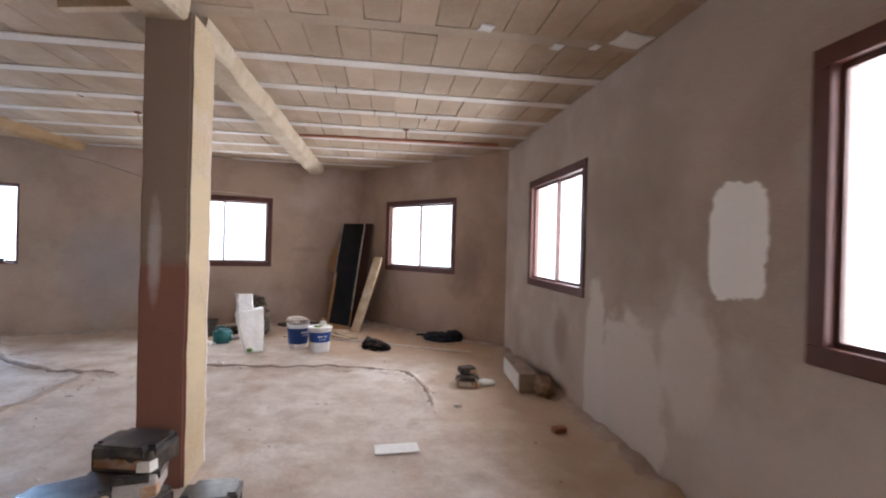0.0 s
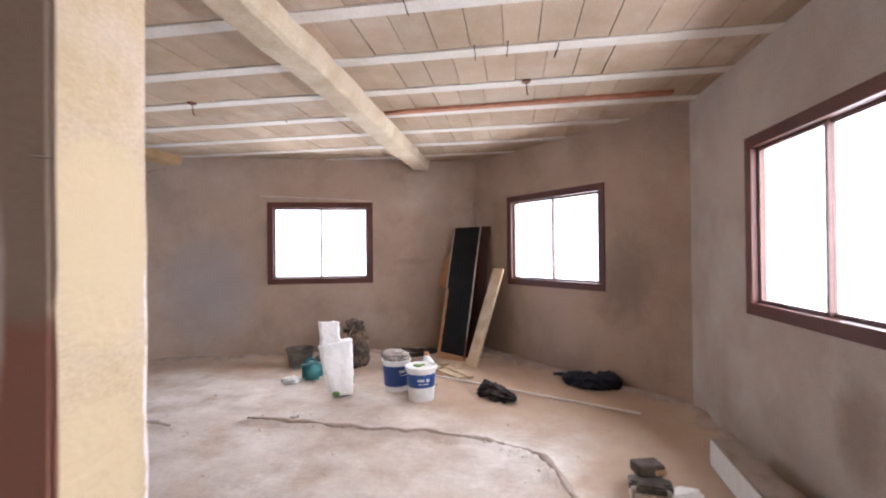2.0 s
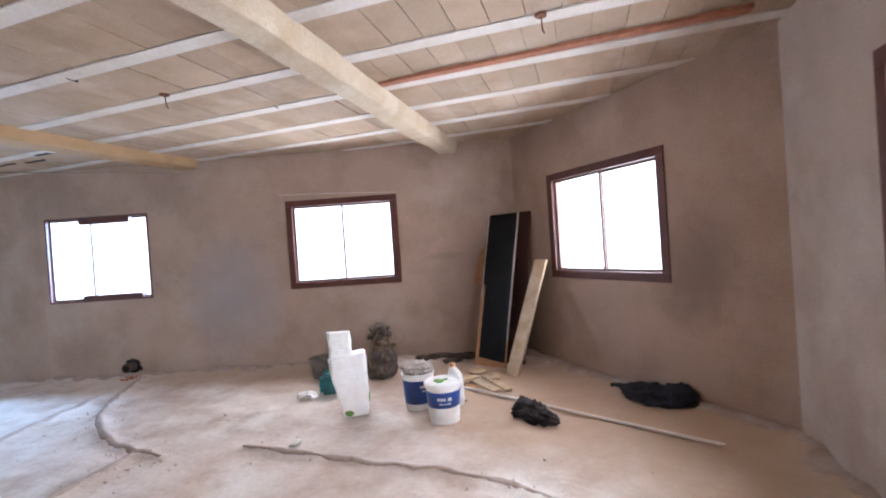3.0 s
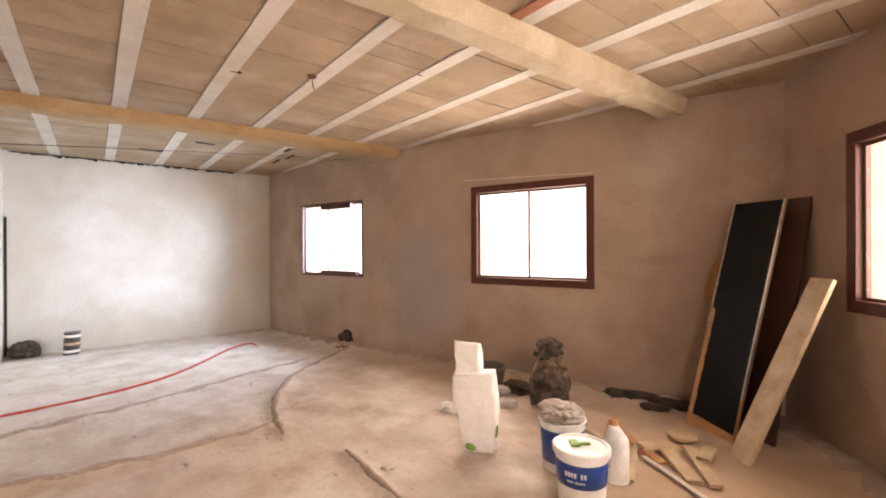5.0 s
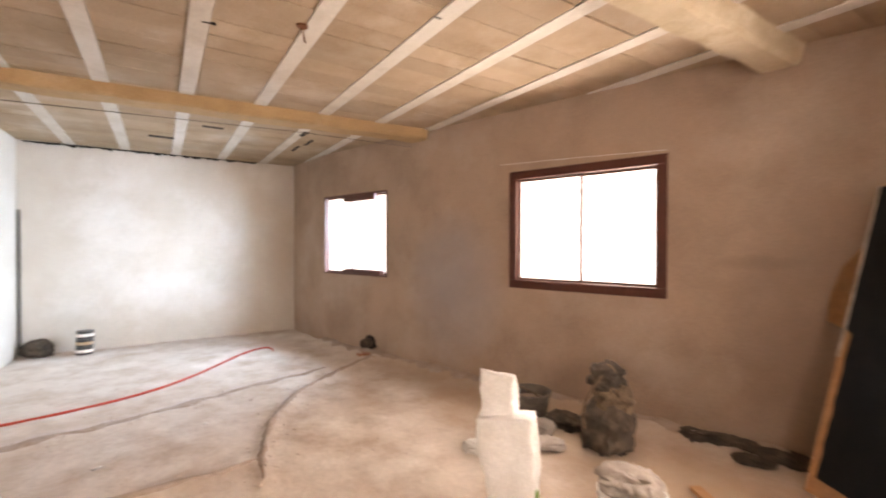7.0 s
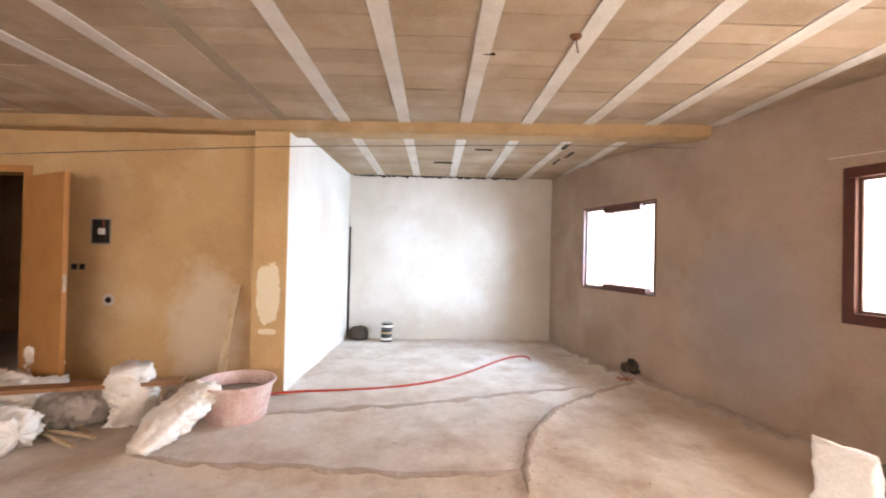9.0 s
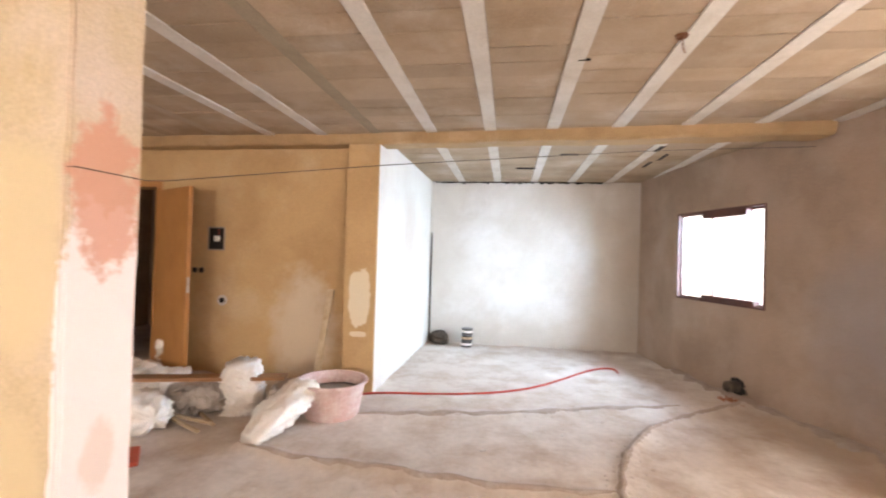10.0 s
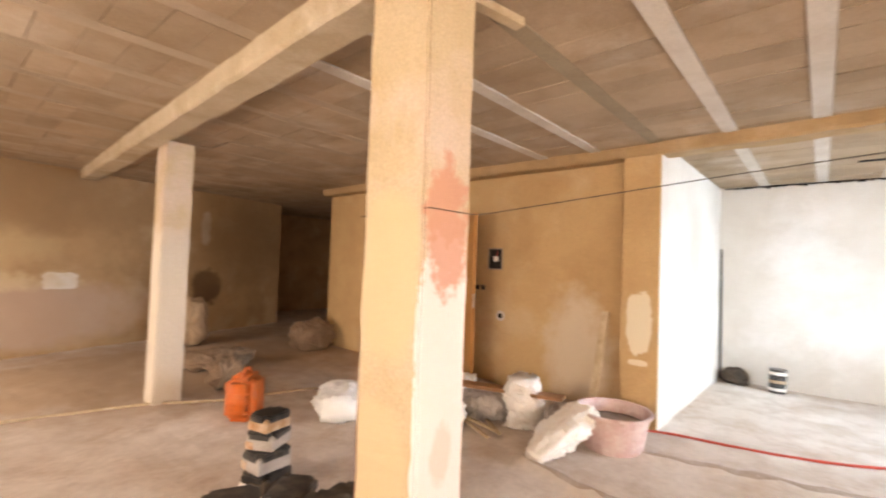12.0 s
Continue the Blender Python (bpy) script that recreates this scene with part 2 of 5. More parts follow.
def window(name, m, s0, s1, z0, z1, t=0.2, shift=0.0, far=1.0, lamp=0.0, colour=(1, 1, 1), panes=True, label="", slim=False, out=1.0, side=0.9, left=0.0):
    """A wooden window in a wall's opening: frame, two sliding sashes with panes."""
    w, h = s1 - s0, z1 - z0
    ob = empty(name, label or "maroon wooden window with two white-glazed sliding sashes", "window", m @ Matrix.Translation((s0, 0, z0)), kind="structure")
    f, d0, d1 = 0.075, -0.012, 0.075
    bm = bmesh.new()
    if slim:
        # glare put into the shape: rails thinned at the sides, thick only in the middle
        f = 0.02
        box(bm, w * 0.33, w * 0.82, d0, d1, h - 0.09, h - f)
        box(bm, w * 0.33, w * 0.9, d0, d1, f, 0.075)
    box(bm, 0, w, d0, d1, h - f, h)
    box(bm, 0, w, d0, d1, 0, f)
    box(bm, 0, f, d0, d1, f, h - f)
    box(bm, w - f, w, d0, d1, f, h - f)
    part("window_frame", bm, M["frame"], ob, "dark maroon wooden frame", bevel=0.004)
    mid = w / 2 + shift
    for k, (x0, x1, dy) in enumerate(((f, mid + 0.012, 0.03), (mid - 0.012, w - f, 0.052))):
        s = 0.022
        bm = bmesh.new()
        box(bm, x0, x1, dy, dy + 0.018, f, f + s)
        box(bm, x0, x1, dy, dy + 0.018, h - f - s, h - f)
        box(bm, x0, x0 + s, dy, dy + 0.018, f + s, h - f - s)
        box(bm, x1 - s, x1, dy, dy + 0.018, f + s, h - f - s)
        sash = part("sash", bm, M["alu"], ob, "slim maroon sliding sash")
        if panes or k == 1:
            bm = bmesh.new()
            box(bm, x0 + s, x1 - s, dy + 0.006, dy + 0.011, f + s, h - f - s)
            p = part("pane", bm, M["glass"], sash)
            p.visible_shadow = False
    if lamp:
        # the bright yard and sky as far up as the eave
        low, high = 0.4, z0 + 2.5 * out
        sky_lamp("sky_light", m @ Vector(((s0 + s1) / 2, out, (low + high) / 2)), m @ Vector(((s0 + s1) / 2, 0, (low + high) / 2)), w + 2 * side, high - low, lamp, colour)
    bm = bmesh.new()
    box(bm, -side - far * 0.6 - left, w + side + far * 1.8, t + far, t + far + 0.02, -0.8 - far * 0.5, h + 0.9 + far * 0.5)
    part("sky_backdrop", bm, M["backdrop"], ob, "overexposed white daylight")
    return ob


SKY, COOL = (1.0, 0.955, 0.90), (0.48, 0.72, 1.0)
P_NW, P_N2, P_N, P_NE, P_SE = (-6.45, 6.52), (-5.36, 6.625), (0.24, 8.232), (2.2, 6.14), (2.2, -2.955)
seg = lambda p, q: math.dist(p, q)
# east wall, walked from the north corner to the south, so that the outside lies on the left hand
east_L = P_NE[1] - P_SE[1]
ey = lambda y: P_NE[1] - y
EW = [(ey(5.255), ey(3.905), 0.93, 2.045), (ey(2.06), ey(0.69), 0.90, 2.07), (ey(-1.25), ey(-2.65), 0.0, 2.1)]
mE = wall("wall_east", P_NE, P_SE, EW, M["plaster_east"], "rough grey-brown cement plaster wall with pale patches", ext0=0.0, ext1=0.2)
ne_L = seg(P_N, P_NE)
NEW = [(0.62, 2.033, 0.93, 2.02)]
mNE = wall("wall_northeast", P_N, P_NE, NEW, M["plaster"], "slanting brown cement plaster wall with damp stains")
n_L = seg(P_N2, P_N)
nd = Vector((P_N[0] - P_N2[0], P_N[1] - P_N2[1])).normalized()
ns = lambda x: (x - P_N2[0]) / nd.x
NW_ = [(ns(-5.29), ns(-4.06), 0.95, 1.99), (ns(-2.42), ns(-1.12), 0.94, 2.01)]
mN = wall("wall_north", P_N2, P_N, NW_, M["plaster"], "long brown cement plaster wall with stains", ext1=0.15)
wall("wall_north_end", P_NW, P_N2, [], M["plaster"], "short grey plaster wall beside the corner")
P_SW = (-6.42, 3.30)
wall("wall_alcove_west", P_SW, P_NW, [], M["plaster_pale"], "pale smooth plaster wall at the end of the alcove", ext0=0.2, ext1=0.2)
P_PIL = (-3.65, 3.25)
wall("wall_alcove_south", (-3.66, 3.25), P_SW, [], M["plaster_pale"], "pale plaster side wall of the alcove")
# door wall: outside of the room on the left hand when walked from north to south on its west side
DOOR = (0.67, -0.17)
DX = -3.83
dy = lambda y: y - (-1.98)
mD = wall("wall_west", (DX, -1.98), (DX, 3.06), [(dy(DOOR[1]), dy(DOOR[0]), -0.05, 2.06)], M["plaster_ochre"], "ochre plaster wall with a doorway and an open recess")
bm = bmesh.new()
box(bm, -3.90, -3.65, 2.92, 3.249, -0.05, BEAM)
thing("pilaster", bm, M["plaster_ochre"], "ochre plastered pilaster with a pale repair patch", "pilaster", "structure", bevel=0.008)
wall("wall_corridor", (-7.2, -1.984), (-4.03, -1.984), [], M["plaster_south"], "plain plaster wall of the dark passage")
wall("wall_passage_end", (-7.2, -6.7), (-7.2, -1.78), [], M["plaster_south"], "plain plaster end wall of the dark passage")
wall("wall_back_room", (-6.45, -1.8), (-6.45, 3.3), [], M["plaster"], "plain wall of the unlit room behind the door", ext0=0.1)
wall("wall_south", (2.4, -2.9), (-4.47, -4.758), [], M["plaster_south"], "ochre and pink rough plaster wall with old stains and painted-in shade")
wall("wall_south_return", (-4.47, -4.758), (-4.47, -6.6), [], M["plaster_south"], "plain plaster wall turning into the dark passage")
wall("wall_south_end", (-4.3, -6.6), (-7.3, -6.6), [], M["plaster_south"], "plain plaster wall at the back of the dark passage")

# floor
bm = bmesh.new()
NX, NY = 240, 340
fx = lambda i: -7.3 + 9.8 * i / NX
fy = lambda j: -6.8 + 15.3 * j / NY
RIDGES = (([(-4.13, 6.83), (-3.63, 6.15), (-3.2, 5.7), (-2.7, 5.4), (-2.21, 5.25), (-1.9, 5.2)], 0.045, 0.045),
          ([(-1.4, 5.43), (-0.82, 5.40), (0.02, 5.36), (0.53, 5.30), (0.9, 5.06), (1.03, 4.6), (1.04, 4.1)], 0.042, 0.04),
          ([(-3.05, 3.3), (-3.13, 3.57), (-3.41, 4.68), (-3.75, 5.6), (-3.93, 6.2)], 0.03, 0.06),
          ([(-2.3, 2.7), (-2.18, 3.41), (-2.12, 4.0), (-2.12, 4.9), (-2.15, 5.2)], 0.042, 0.05),
          ([(-5.3, 6.62), (0.2, 8.2)], 0.06, 0.13), ([(0.2, 8.2), (2.17, 6.12)], 0.06, 0.15), ([(2.18, 6.1), (2.18, 2.8)], 0.075, 0.12), ([(-3.8, 2.9), (-3.8, 0.8)], 0.05, 0.15))


def ridge(x, y):
    """Height of the hardened mortar ridges on the floor."""
    h = 0.0
    for pts, top, wide in RIDGES:
        best = 9.0
        for (ax, ay), (bx, by) in zip(pts, pts[1:]):
            dx, dy_ = bx - ax, by - ay
            u = max(0.0, min(1.0, ((x - ax) * dx + (y - ay) * dy_) / (dx * dx + dy_ * dy_)))
            best = min(best, math.hypot(x - ax - u * dx, y - ay - u * dy_))
        k = 0.8 + 0.5 * noise.noise(Vector((x * 5, y * 5, 1)))
        h = max(h, top * k * math.exp(-(best / wide) ** 2))
    return h


def ground(x, y):
    """Height of the uneven floor."""
    return 0.016 * noise.noise(Vector((x * 1.7, y * 1.7, 0))) + 0.009 * noise.noise(Vector((x * 3.9, y * 3.9, 8))) + 0.007 * noise.noise(Vector((x * 7, y * 7, 3))) + ridge(x, y)


grid = [[bm.verts.new((fx(i), fy(j), ground(fx(i), fy(j)))) for j in range(NY + 1)] for i in range(NX + 1)]
for i in range(NX):
    for j in range(NY):
        bm.faces.new((grid[i][j], grid[i + 1][j], grid[i + 1][j + 1], grid[i][j + 1]))
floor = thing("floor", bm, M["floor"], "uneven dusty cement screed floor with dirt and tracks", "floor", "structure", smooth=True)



def crust(pts, wide, seed):
    """A brown ragged crust of mortar or dirt along a bent line on the floor."""
    P = [Vector((*q, 0)) for q in pts]
    line = []
    for k in range(len(P) - 1):
        p0, p1, p2, p3 = P[max(k - 1, 0)], P[k], P[k + 1], P[min(k + 2, len(P) - 1)]
        n_ = max(2, int((p2 - p1).length / 0.025))
        for i in range(n_):
            u = i / n_
            line.append(0.5 * (2 * p1 + (p2 - p0) * u + (2 * p0 - 5 * p1 + 4 * p2 - p3) * u * u + (3 * p1 - p0 - 3 * p2 + p3) * u ** 3))
    line.append(P[-1])
    bm = bmesh.new()
    prev = None
    for i, c in enumerate(line):
        d = (line[min(i + 1, len(line) - 1)] - line[max(i - 1, 0)]).normalized()
        n_ = Vector((-d.y, d.x, 0))
        end = min(1.0, i / 12, (len(line) - 1 - i) / 12)
        row = []
        for k in range(-3, 4):
            w = wide * (0.75 + 0.9 * noise.noise(Vector((c.x * 6, c.y * 6, seed + (k > 0) * 9))) + 0.35 * noise.noise(Vector((c.x * 21, c.y * 21, seed + (k > 0) * 5)))) * (0.2 + 0.8 * end)
            q = c + n_ * (k / 3 * max(0.004, w))
            row.append(bm.verts.new((q.x, q.y, ground(q.x, q.y) + (0.005 + 0.004 * noise.noise(q * 25) if abs(k) < 3 else -0.006))))
        if prev:
            for a, b2, c2, d2 in zip(prev, prev[1:], row[1:], row):
                bm.faces.new((a, b2, c2, d2))
        prev = row
    part("mortar_crust", bm, M["floor_dirt"], floor, "brown crust of mortar", smooth=True)


for k, (pts, top, wide) in enumerate(RIDGES):
    crust(pts, wide * (0.85 if k < 4 else 1.0), k * 13.0)
# ceiling: slab, hollow blocks between ribs, all in one mesh
bm = bmesh.new()
box(bm, -7.5, 2.6, -7.2, 8.6, CEIL + 0.03, CEIL + 0.25)
RIB, SLOPE = 0.565, -0.004
rnd = random.Random(4)
rib_y0 = 4.335
mr = pose(-1.5, rib_y0, 0, 0, 0, math.degrees(math.atan(SLOPE)))
for k in range(-20, 8):
    yy = k * RIB
    x = -6.2
    while x < 4.2:
        w = 0.2 + rnd.uniform(-0.006, 0.006)
        zz = CEIL + rnd.uniform(-0.003, 0.005)
        for f in box(bm, x + 0.0025, x + w - 0.0025, yy + 0.056, yy + RIB - 0.056, zz, CEIL + 0.04, mr):
            f.material_index = 0
        x += w
    for x0, x1, kind in ((-6.2, 1.0, 2 if k == -2 else 1 if k > -5 else 3), (1.0, 4.2, 1 if k > -2 else 3)):
        for f in box(bm, x0, x1, yy - 0.053, yy + 0.053, CEIL - (0.006 if kind == 1 else -0.001), CEIL + 0.04, mr):
            f.material_index = kind
thing("ceiling", bm, [M["block"], M["rib"], M["strip"], M["rib_plain"]], "hollow block ceiling with pale concrete ribs", "ceiling", "structure")


def beam(name, a, b, w, label, z0=BEAM, material="beam"):
    """A rough concrete beam from a to b, seen from below."""
    bm = bmesh.new()
    a, b = Vector((*a, 0)), Vector((*b, 0))
    d = (b - a).normalized()
    n = Vector((-d.y, d.x, 0))
    L = (b - a).length
    m = Matrix(((d.x, n.x, 0, a.x), (d.y, n.y, 0, a.y), (0, 0, 1, 0), (0, 0, 0, 1)))
    N = int(L / 0.06)
    rows = []
    for i in range(N + 1):
        s = L * i / N
        jit = lambda q: 0.012 * noise.noise(Vector((s * 4, q * 3.1, a.x)))
        rows.append([bm.verts.new(m @ Vector((s, y + jit(y + z), z + jit(z + 5)))) for y, z in ((-w / 2 - 0.03, CEIL + 0.03), (-w / 2, z0 + 0.02), (-w / 2 + 0.02, z0), (0, z0), (w / 2 - 0.02, z0), (w / 2, z0 + 0.02), (w / 2 + 0.02, CEIL + 0.03))])
    for p, q in zip(rows, rows[1:]):
        for i in range(6):
            bm.faces.new((p[i], p[i + 1], q[i + 1], q[i]))
    for r in (rows[0], rows[-1]):
        bm.faces.new(r)
    thing(name, bm, M[material], label, "beam", "structure")


beam("beam_middle", (-0.54, 3.30), (-0.51, 8.06), 0.21, "rough pale concrete ceiling beam with uneven edges", 2.455)
beam("beam_south", (-0.55, 3.1), (-0.88, -3.75), 0.22, "rough pale concrete ceiling beam over two columns", 2.455)
beam("beam_alcove", (-3.775, 2.93), (-3.53, 7.16), 0.25, "ochre concrete beam between room and alcove", material="beam_brown")
beam("beam_west", (-3.775, -1.98), (-3.775, 2.93), 0.25, "ochre concrete beam along the door wall", material="beam_brown")


def column(name, x0, x1, y0, y1, label):
    bm = bmesh.new()
    box(bm, x0, x1, y0, y1, -0.05, BEAM + 0.02)
    bmesh.ops.subdivide_edges(bm, edges=[e for e in bm.edges if abs(e.verts[0].co.z - e.verts[1].co.z) > 1], cuts=40, use_grid_fill=True)
    bmesh.ops.bevel(bm, geom=[e for e in bm.edges if abs(e.verts[0].co.z - e.verts[1].co.z) > 0.01], offset=0.012, segments=2, affect='EDGES')
    rough_up(bm, 0.006, 6, True)
    return thing(name, bm, M["column"], label, "column", "structure")


M["column"] = mat("column_plaster", (0.55, 0.43, 0.28), second=(0.47, 0.35, 0.20), scale=2.2, third=(0.62, 0.50, 0.42), third_scale=1.6, bump=0.3, bump_scale=22, spec=0.15)
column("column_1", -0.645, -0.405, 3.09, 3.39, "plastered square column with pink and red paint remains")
column("column_2", -1.07, -0.82, -0.62, -0.37, "pale plastered square column with lighter scrapes")

# windows
W_ON = 430
window("window_1", mE, *EW[0][:2], *EW[0][2:], lamp=W_ON, colour=SKY)
window("window_2", mE, *EW[1][:2], *EW[1][2:], lamp=W_ON, colour=SKY)
window("window_3", mNE, *NEW[0], lamp=W_ON, colour=SKY)
window("window_4", mN, *NW_[1], lamp=W_ON * 0.42, colour=SKY, far=0.45, out=0.5, side=0.5)
window("window_5", mN, *NW_[0], colour=COOL, shift=-0.1, far=1.35, side=0.3, left=9.0, slim=True, label="maroon wooden window half hidden by glare, one sash slid open")
# the glaring side of the yard before the alcove's window, seen aslant and ending below an eave
s5 = ns(-5.29) + 0.02
sky_lamp("sky_light", mN @ Vector((s5 + 1.35, 0.95, 1.62)), mN @ Vector((s5 + 1.0, 0, 1.15)), 2.0, 1.3, W_ON * 1.9, COOL)
sky_lamp("sky_light", (2.46, -1.95, 1.2), (0, -1.9, -0.6), 1.3, 2.0, W_ON * 0.11, SKY, 140)

# ---- materials of the things ----
M["white_plastic"] = mat("white_sack_plastic", (0.86, 0.84, 0.81), rough=0.45, second=(0.78, 0.75, 0.70), scale=7, bump=0.15, bump_scale=40)
M["sack"] = mat("dusty_woven_sack", (0.82, 0.76, 0.69), rough=0.6, second=(0.66, 0.54, 0.43), scale=5, amount=0.35, third=(0.86, 0.83, 0.79), third_scale=8, bump=0.45, bump_scale=34, grainy=0.18)
M["sack_tan"] = mat("tan_jute_sack", (0.42, 0.29, 0.18), rough=0.85, second=(0.32, 0.21, 0.12), scale=6, bump=0.35, bump_scale=40)
M["sack_grey"] = mat("grey_cement_sack", (0.46, 0.40, 0.35), rough=0.8, second=(0.30, 0.25, 0.21), scale=7, bump=0.3, bump_scale=50)
M["green_print"] = mat("green_print", (0.16, 0.30, 0.05), rough=0.5, bump=0.0)
M["bucket_white"] = mat("bucket_white_plastic", (0.78, 0.77, 0.75), rough=0.35, second=(0.62, 0.58, 0.52), scale=9, bump=0.03, spec=0.5)
M["bucket_blue"] = mat("bucket_blue_print", (0.010, 0.052, 0.23), rough=0.35, second=(0.015, 0.035, 0.14), scale=8, bump=0.03, spec=0.5)
M["teal"] = mat("teal_plastic", (0.03, 0.19, 0.19), rough=0.4, second=(0.05, 0.12, 0.12), scale=12, bump=0.05, spec=0.5)
M["grey_pail"] = mat("mortar_stained_rubber", (0.10, 0.085, 0.07), rough=0.8, second=(0.22, 0.18, 0.14), scale=9, bump=0.3)
M["dark_bag"] = mat("dark_dusty_fabric", (0.06, 0.045, 0.034), rough=0.9, second=(0.16, 0.12, 0.085), scale=9, bump=0.5, bump_scale=30)
M["dark_cloth"] = mat("dark_dusty_cloth", (0.022, 0.018, 0.018), rough=0.9, second=(0.085, 0.065, 0.055), scale=16, bump=0.4, bump_scale=50)
M["navy_cloth"] = mat("navy_cloth", (0.014, 0.015, 0.022), rough=0.85, second=(0.03, 0.03, 0.036), scale=12, bump=0.4, bump_scale=50)
M["tan_bag"] = mat("tan_dusty_fabric", (0.20, 0.14, 0.09), rough=0.9, second=(0.09, 0.06, 0.04), scale=10, bump=0.4, bump_scale=30)
M["black"] = mat("black_plastic", (0.016, 0.015, 0.015), rough=0.32, second=(0.10, 0.085, 0.07), scale=11, third=(0.17, 0.14, 0.115), third_scale=6, bump=0.08, spec=0.5)
M["black_board"] = mat("black_board_face", (0.012, 0.012, 0.014), rough=0.6, second=(0.022, 0.02, 0.02), scale=5, bump=0.06)
M["wood"] = mat("raw_pale_wood", (0.52, 0.40, 0.26), rough=0.75, second=(0.40, 0.28, 0.16), scale=8, third=(0.60, 0.50, 0.36), third_scale=5, bump=0.15, bump_scale=40)
M["wood_brown"] = mat("brown_wood", (0.30, 0.15, 0.07), rough=0.6, second=(0.2, 0.10, 0.05), scale=6, bump=0.1)
M["chipboard"] = mat("orange_chipboard", (0.46, 0.25, 0.12), rough=0.8, second=(0.36, 0.19, 0.09), scale=20, bump=0.15)
M["mahogany"] = mat("dark_red_veneer", (0.05, 0.02, 0.013), rough=0.4, scale=5, bump=0.04)
M["chrome"] = mat("worn_metal_trim", (0.55, 0.50, 0.44), rough=0.4, metal=0.8, second=(0.3, 0.25, 0.2), scale=14, bump=0.05)
M["door"] = mat("varnished_door_wood", (0.46, 0.22, 0.075), rough=0.45, second=(0.38, 0.17, 0.055), scale=4, bump=0.05)
M["hose"] = mat("red_hose_rubber", (0.48, 0.06, 0.035), rough=0.5, bump=0.02)
M["basin"] = mat("pink_mortar_tub", (0.56, 0.37, 0.33), rough=0.7, second=(0.66, 0.56, 0.50), scale=10, third=(0.45, 0.30, 0.25), third_scale=6, bump=0.2)
M["mortar"] = mat("grey_mortar", (0.34, 0.28, 0.23), second=(0.24, 0.19, 0.15), scale=8, bump=0.6, bump_scale=20)
M["orange"] = mat("orange_plastic", (0.62, 0.13, 0.025), rough=0.45, second=(0.5, 0.16, 0.06), scale=8, bump=0.05)
M["red"] = mat("red_brick_paint", (0.46, 0.075, 0.04), rough=0.7, second=(0.36, 0.09, 0.05), scale=10, bump=0.1)
M["brick"] = mat("red_clay_brick", (0.36, 0.15, 0.085), second=(0.25, 0.11, 0.06), scale=14, bump=0.4)
M["dirt"] = mat("rubble_dirt", (0.30, 0.20, 0.13), second=(0.2, 0.13, 0.08), scale=10, bump=0.7, bump_scale=25)
M["paper"] = mat("white_paper", (0.80, 0.78, 0.74), rough=0.8, second=(0.7, 0.66, 0.6), bump=0.05)
M["tan_box"] = mat("dusty_tan_carton", (0.42, 0.25, 0.13), rough=0.8, second=(0.6, 0.48, 0.36), scale=16, bump=0.1)
M["label_tan"] = mat("dusty_orange_paper", (0.44, 0.22, 0.10), rough=0.8, second=(0.62, 0.5, 0.38), scale=22, bump=0.2)
M["void"] = mat("dark_cavity_and_shade", (0.02, 0.016, 0.013), bump=0.0)
M["rust"] = mat("rusty_wire", (0.16, 0.06, 0.025), rough=0.8, scale=30, bump=0.1)
M["patch_white"] = mat("white_filler_patch", (0.66, 0.64, 0.61), second=(0.58, 0.54, 0.49), scale=5, bump=0.25, bump_scale=20)
M["patch_grey"] = mat("pale_plaster_smear", (0.56, 0.50, 0.44), second=(0.48, 0.41, 0.34), scale=4, bump=0.25, bump_scale=20)


def ragged(name, m, w, h, material, parent, seed, jag=0.05, label="", thick=0.0035, n=72, power=5.0):
    """A thin coat with a ragged outline on a plane: m takes x along the wall, y out of it, z up; centred."""
    bm = bmesh.new()
    pts = []
    for i in range(n):
        a = 2 * math.pi * i / n
        c, s = math.cos(a), math.sin(a)
        r = (abs(c) ** power + abs(s) ** power) ** (-1 / power)
        k = 1 + jag * 2 * noise.noise(Vector((c * 2.2, s * 2.2, seed))) + jag * 1.2 * noise.noise(Vector((c * 9, s * 9, seed + 7)))
        pts.append((c * r * k * w / 2, s * r * k * h / 2))
    front = [bm.verts.new(m @ Vector((x, thick, z))) for x, z in pts]
    back = [bm.verts.new(m @ Vector((x * 1.01, -0.002, z * 1.01))) for x, z in pts]
    c = bm.verts.new(m @ Vector((0, thick, 0)))
    for i in range(n):
        j = (i + 1) % n
        bm.faces.new((c, front[i], front[j]))
        bm.faces.new((front[i], back[i], back[j], front[j]))
    return part(name, bm, material, parent, label)


def on_wall(x, y, z, ux, uy):
    """A frame on a wall at x, y, z: x along (ux, uy), y to the right hand of it, out of the wall."""
    d = Vector((ux, uy, 0)).normalized()
    return Matrix(((d.x, d.y, 0, x), (d.y, -d.x, 0, y), (0, 0, 1, z), (0, 0, 0, 1)))


by_name = lambda s: bpy.data.objects[s]
northw = by_name("wall_north")
ws = lambda y, z: on_wall(DX, y, z, 0, 1)
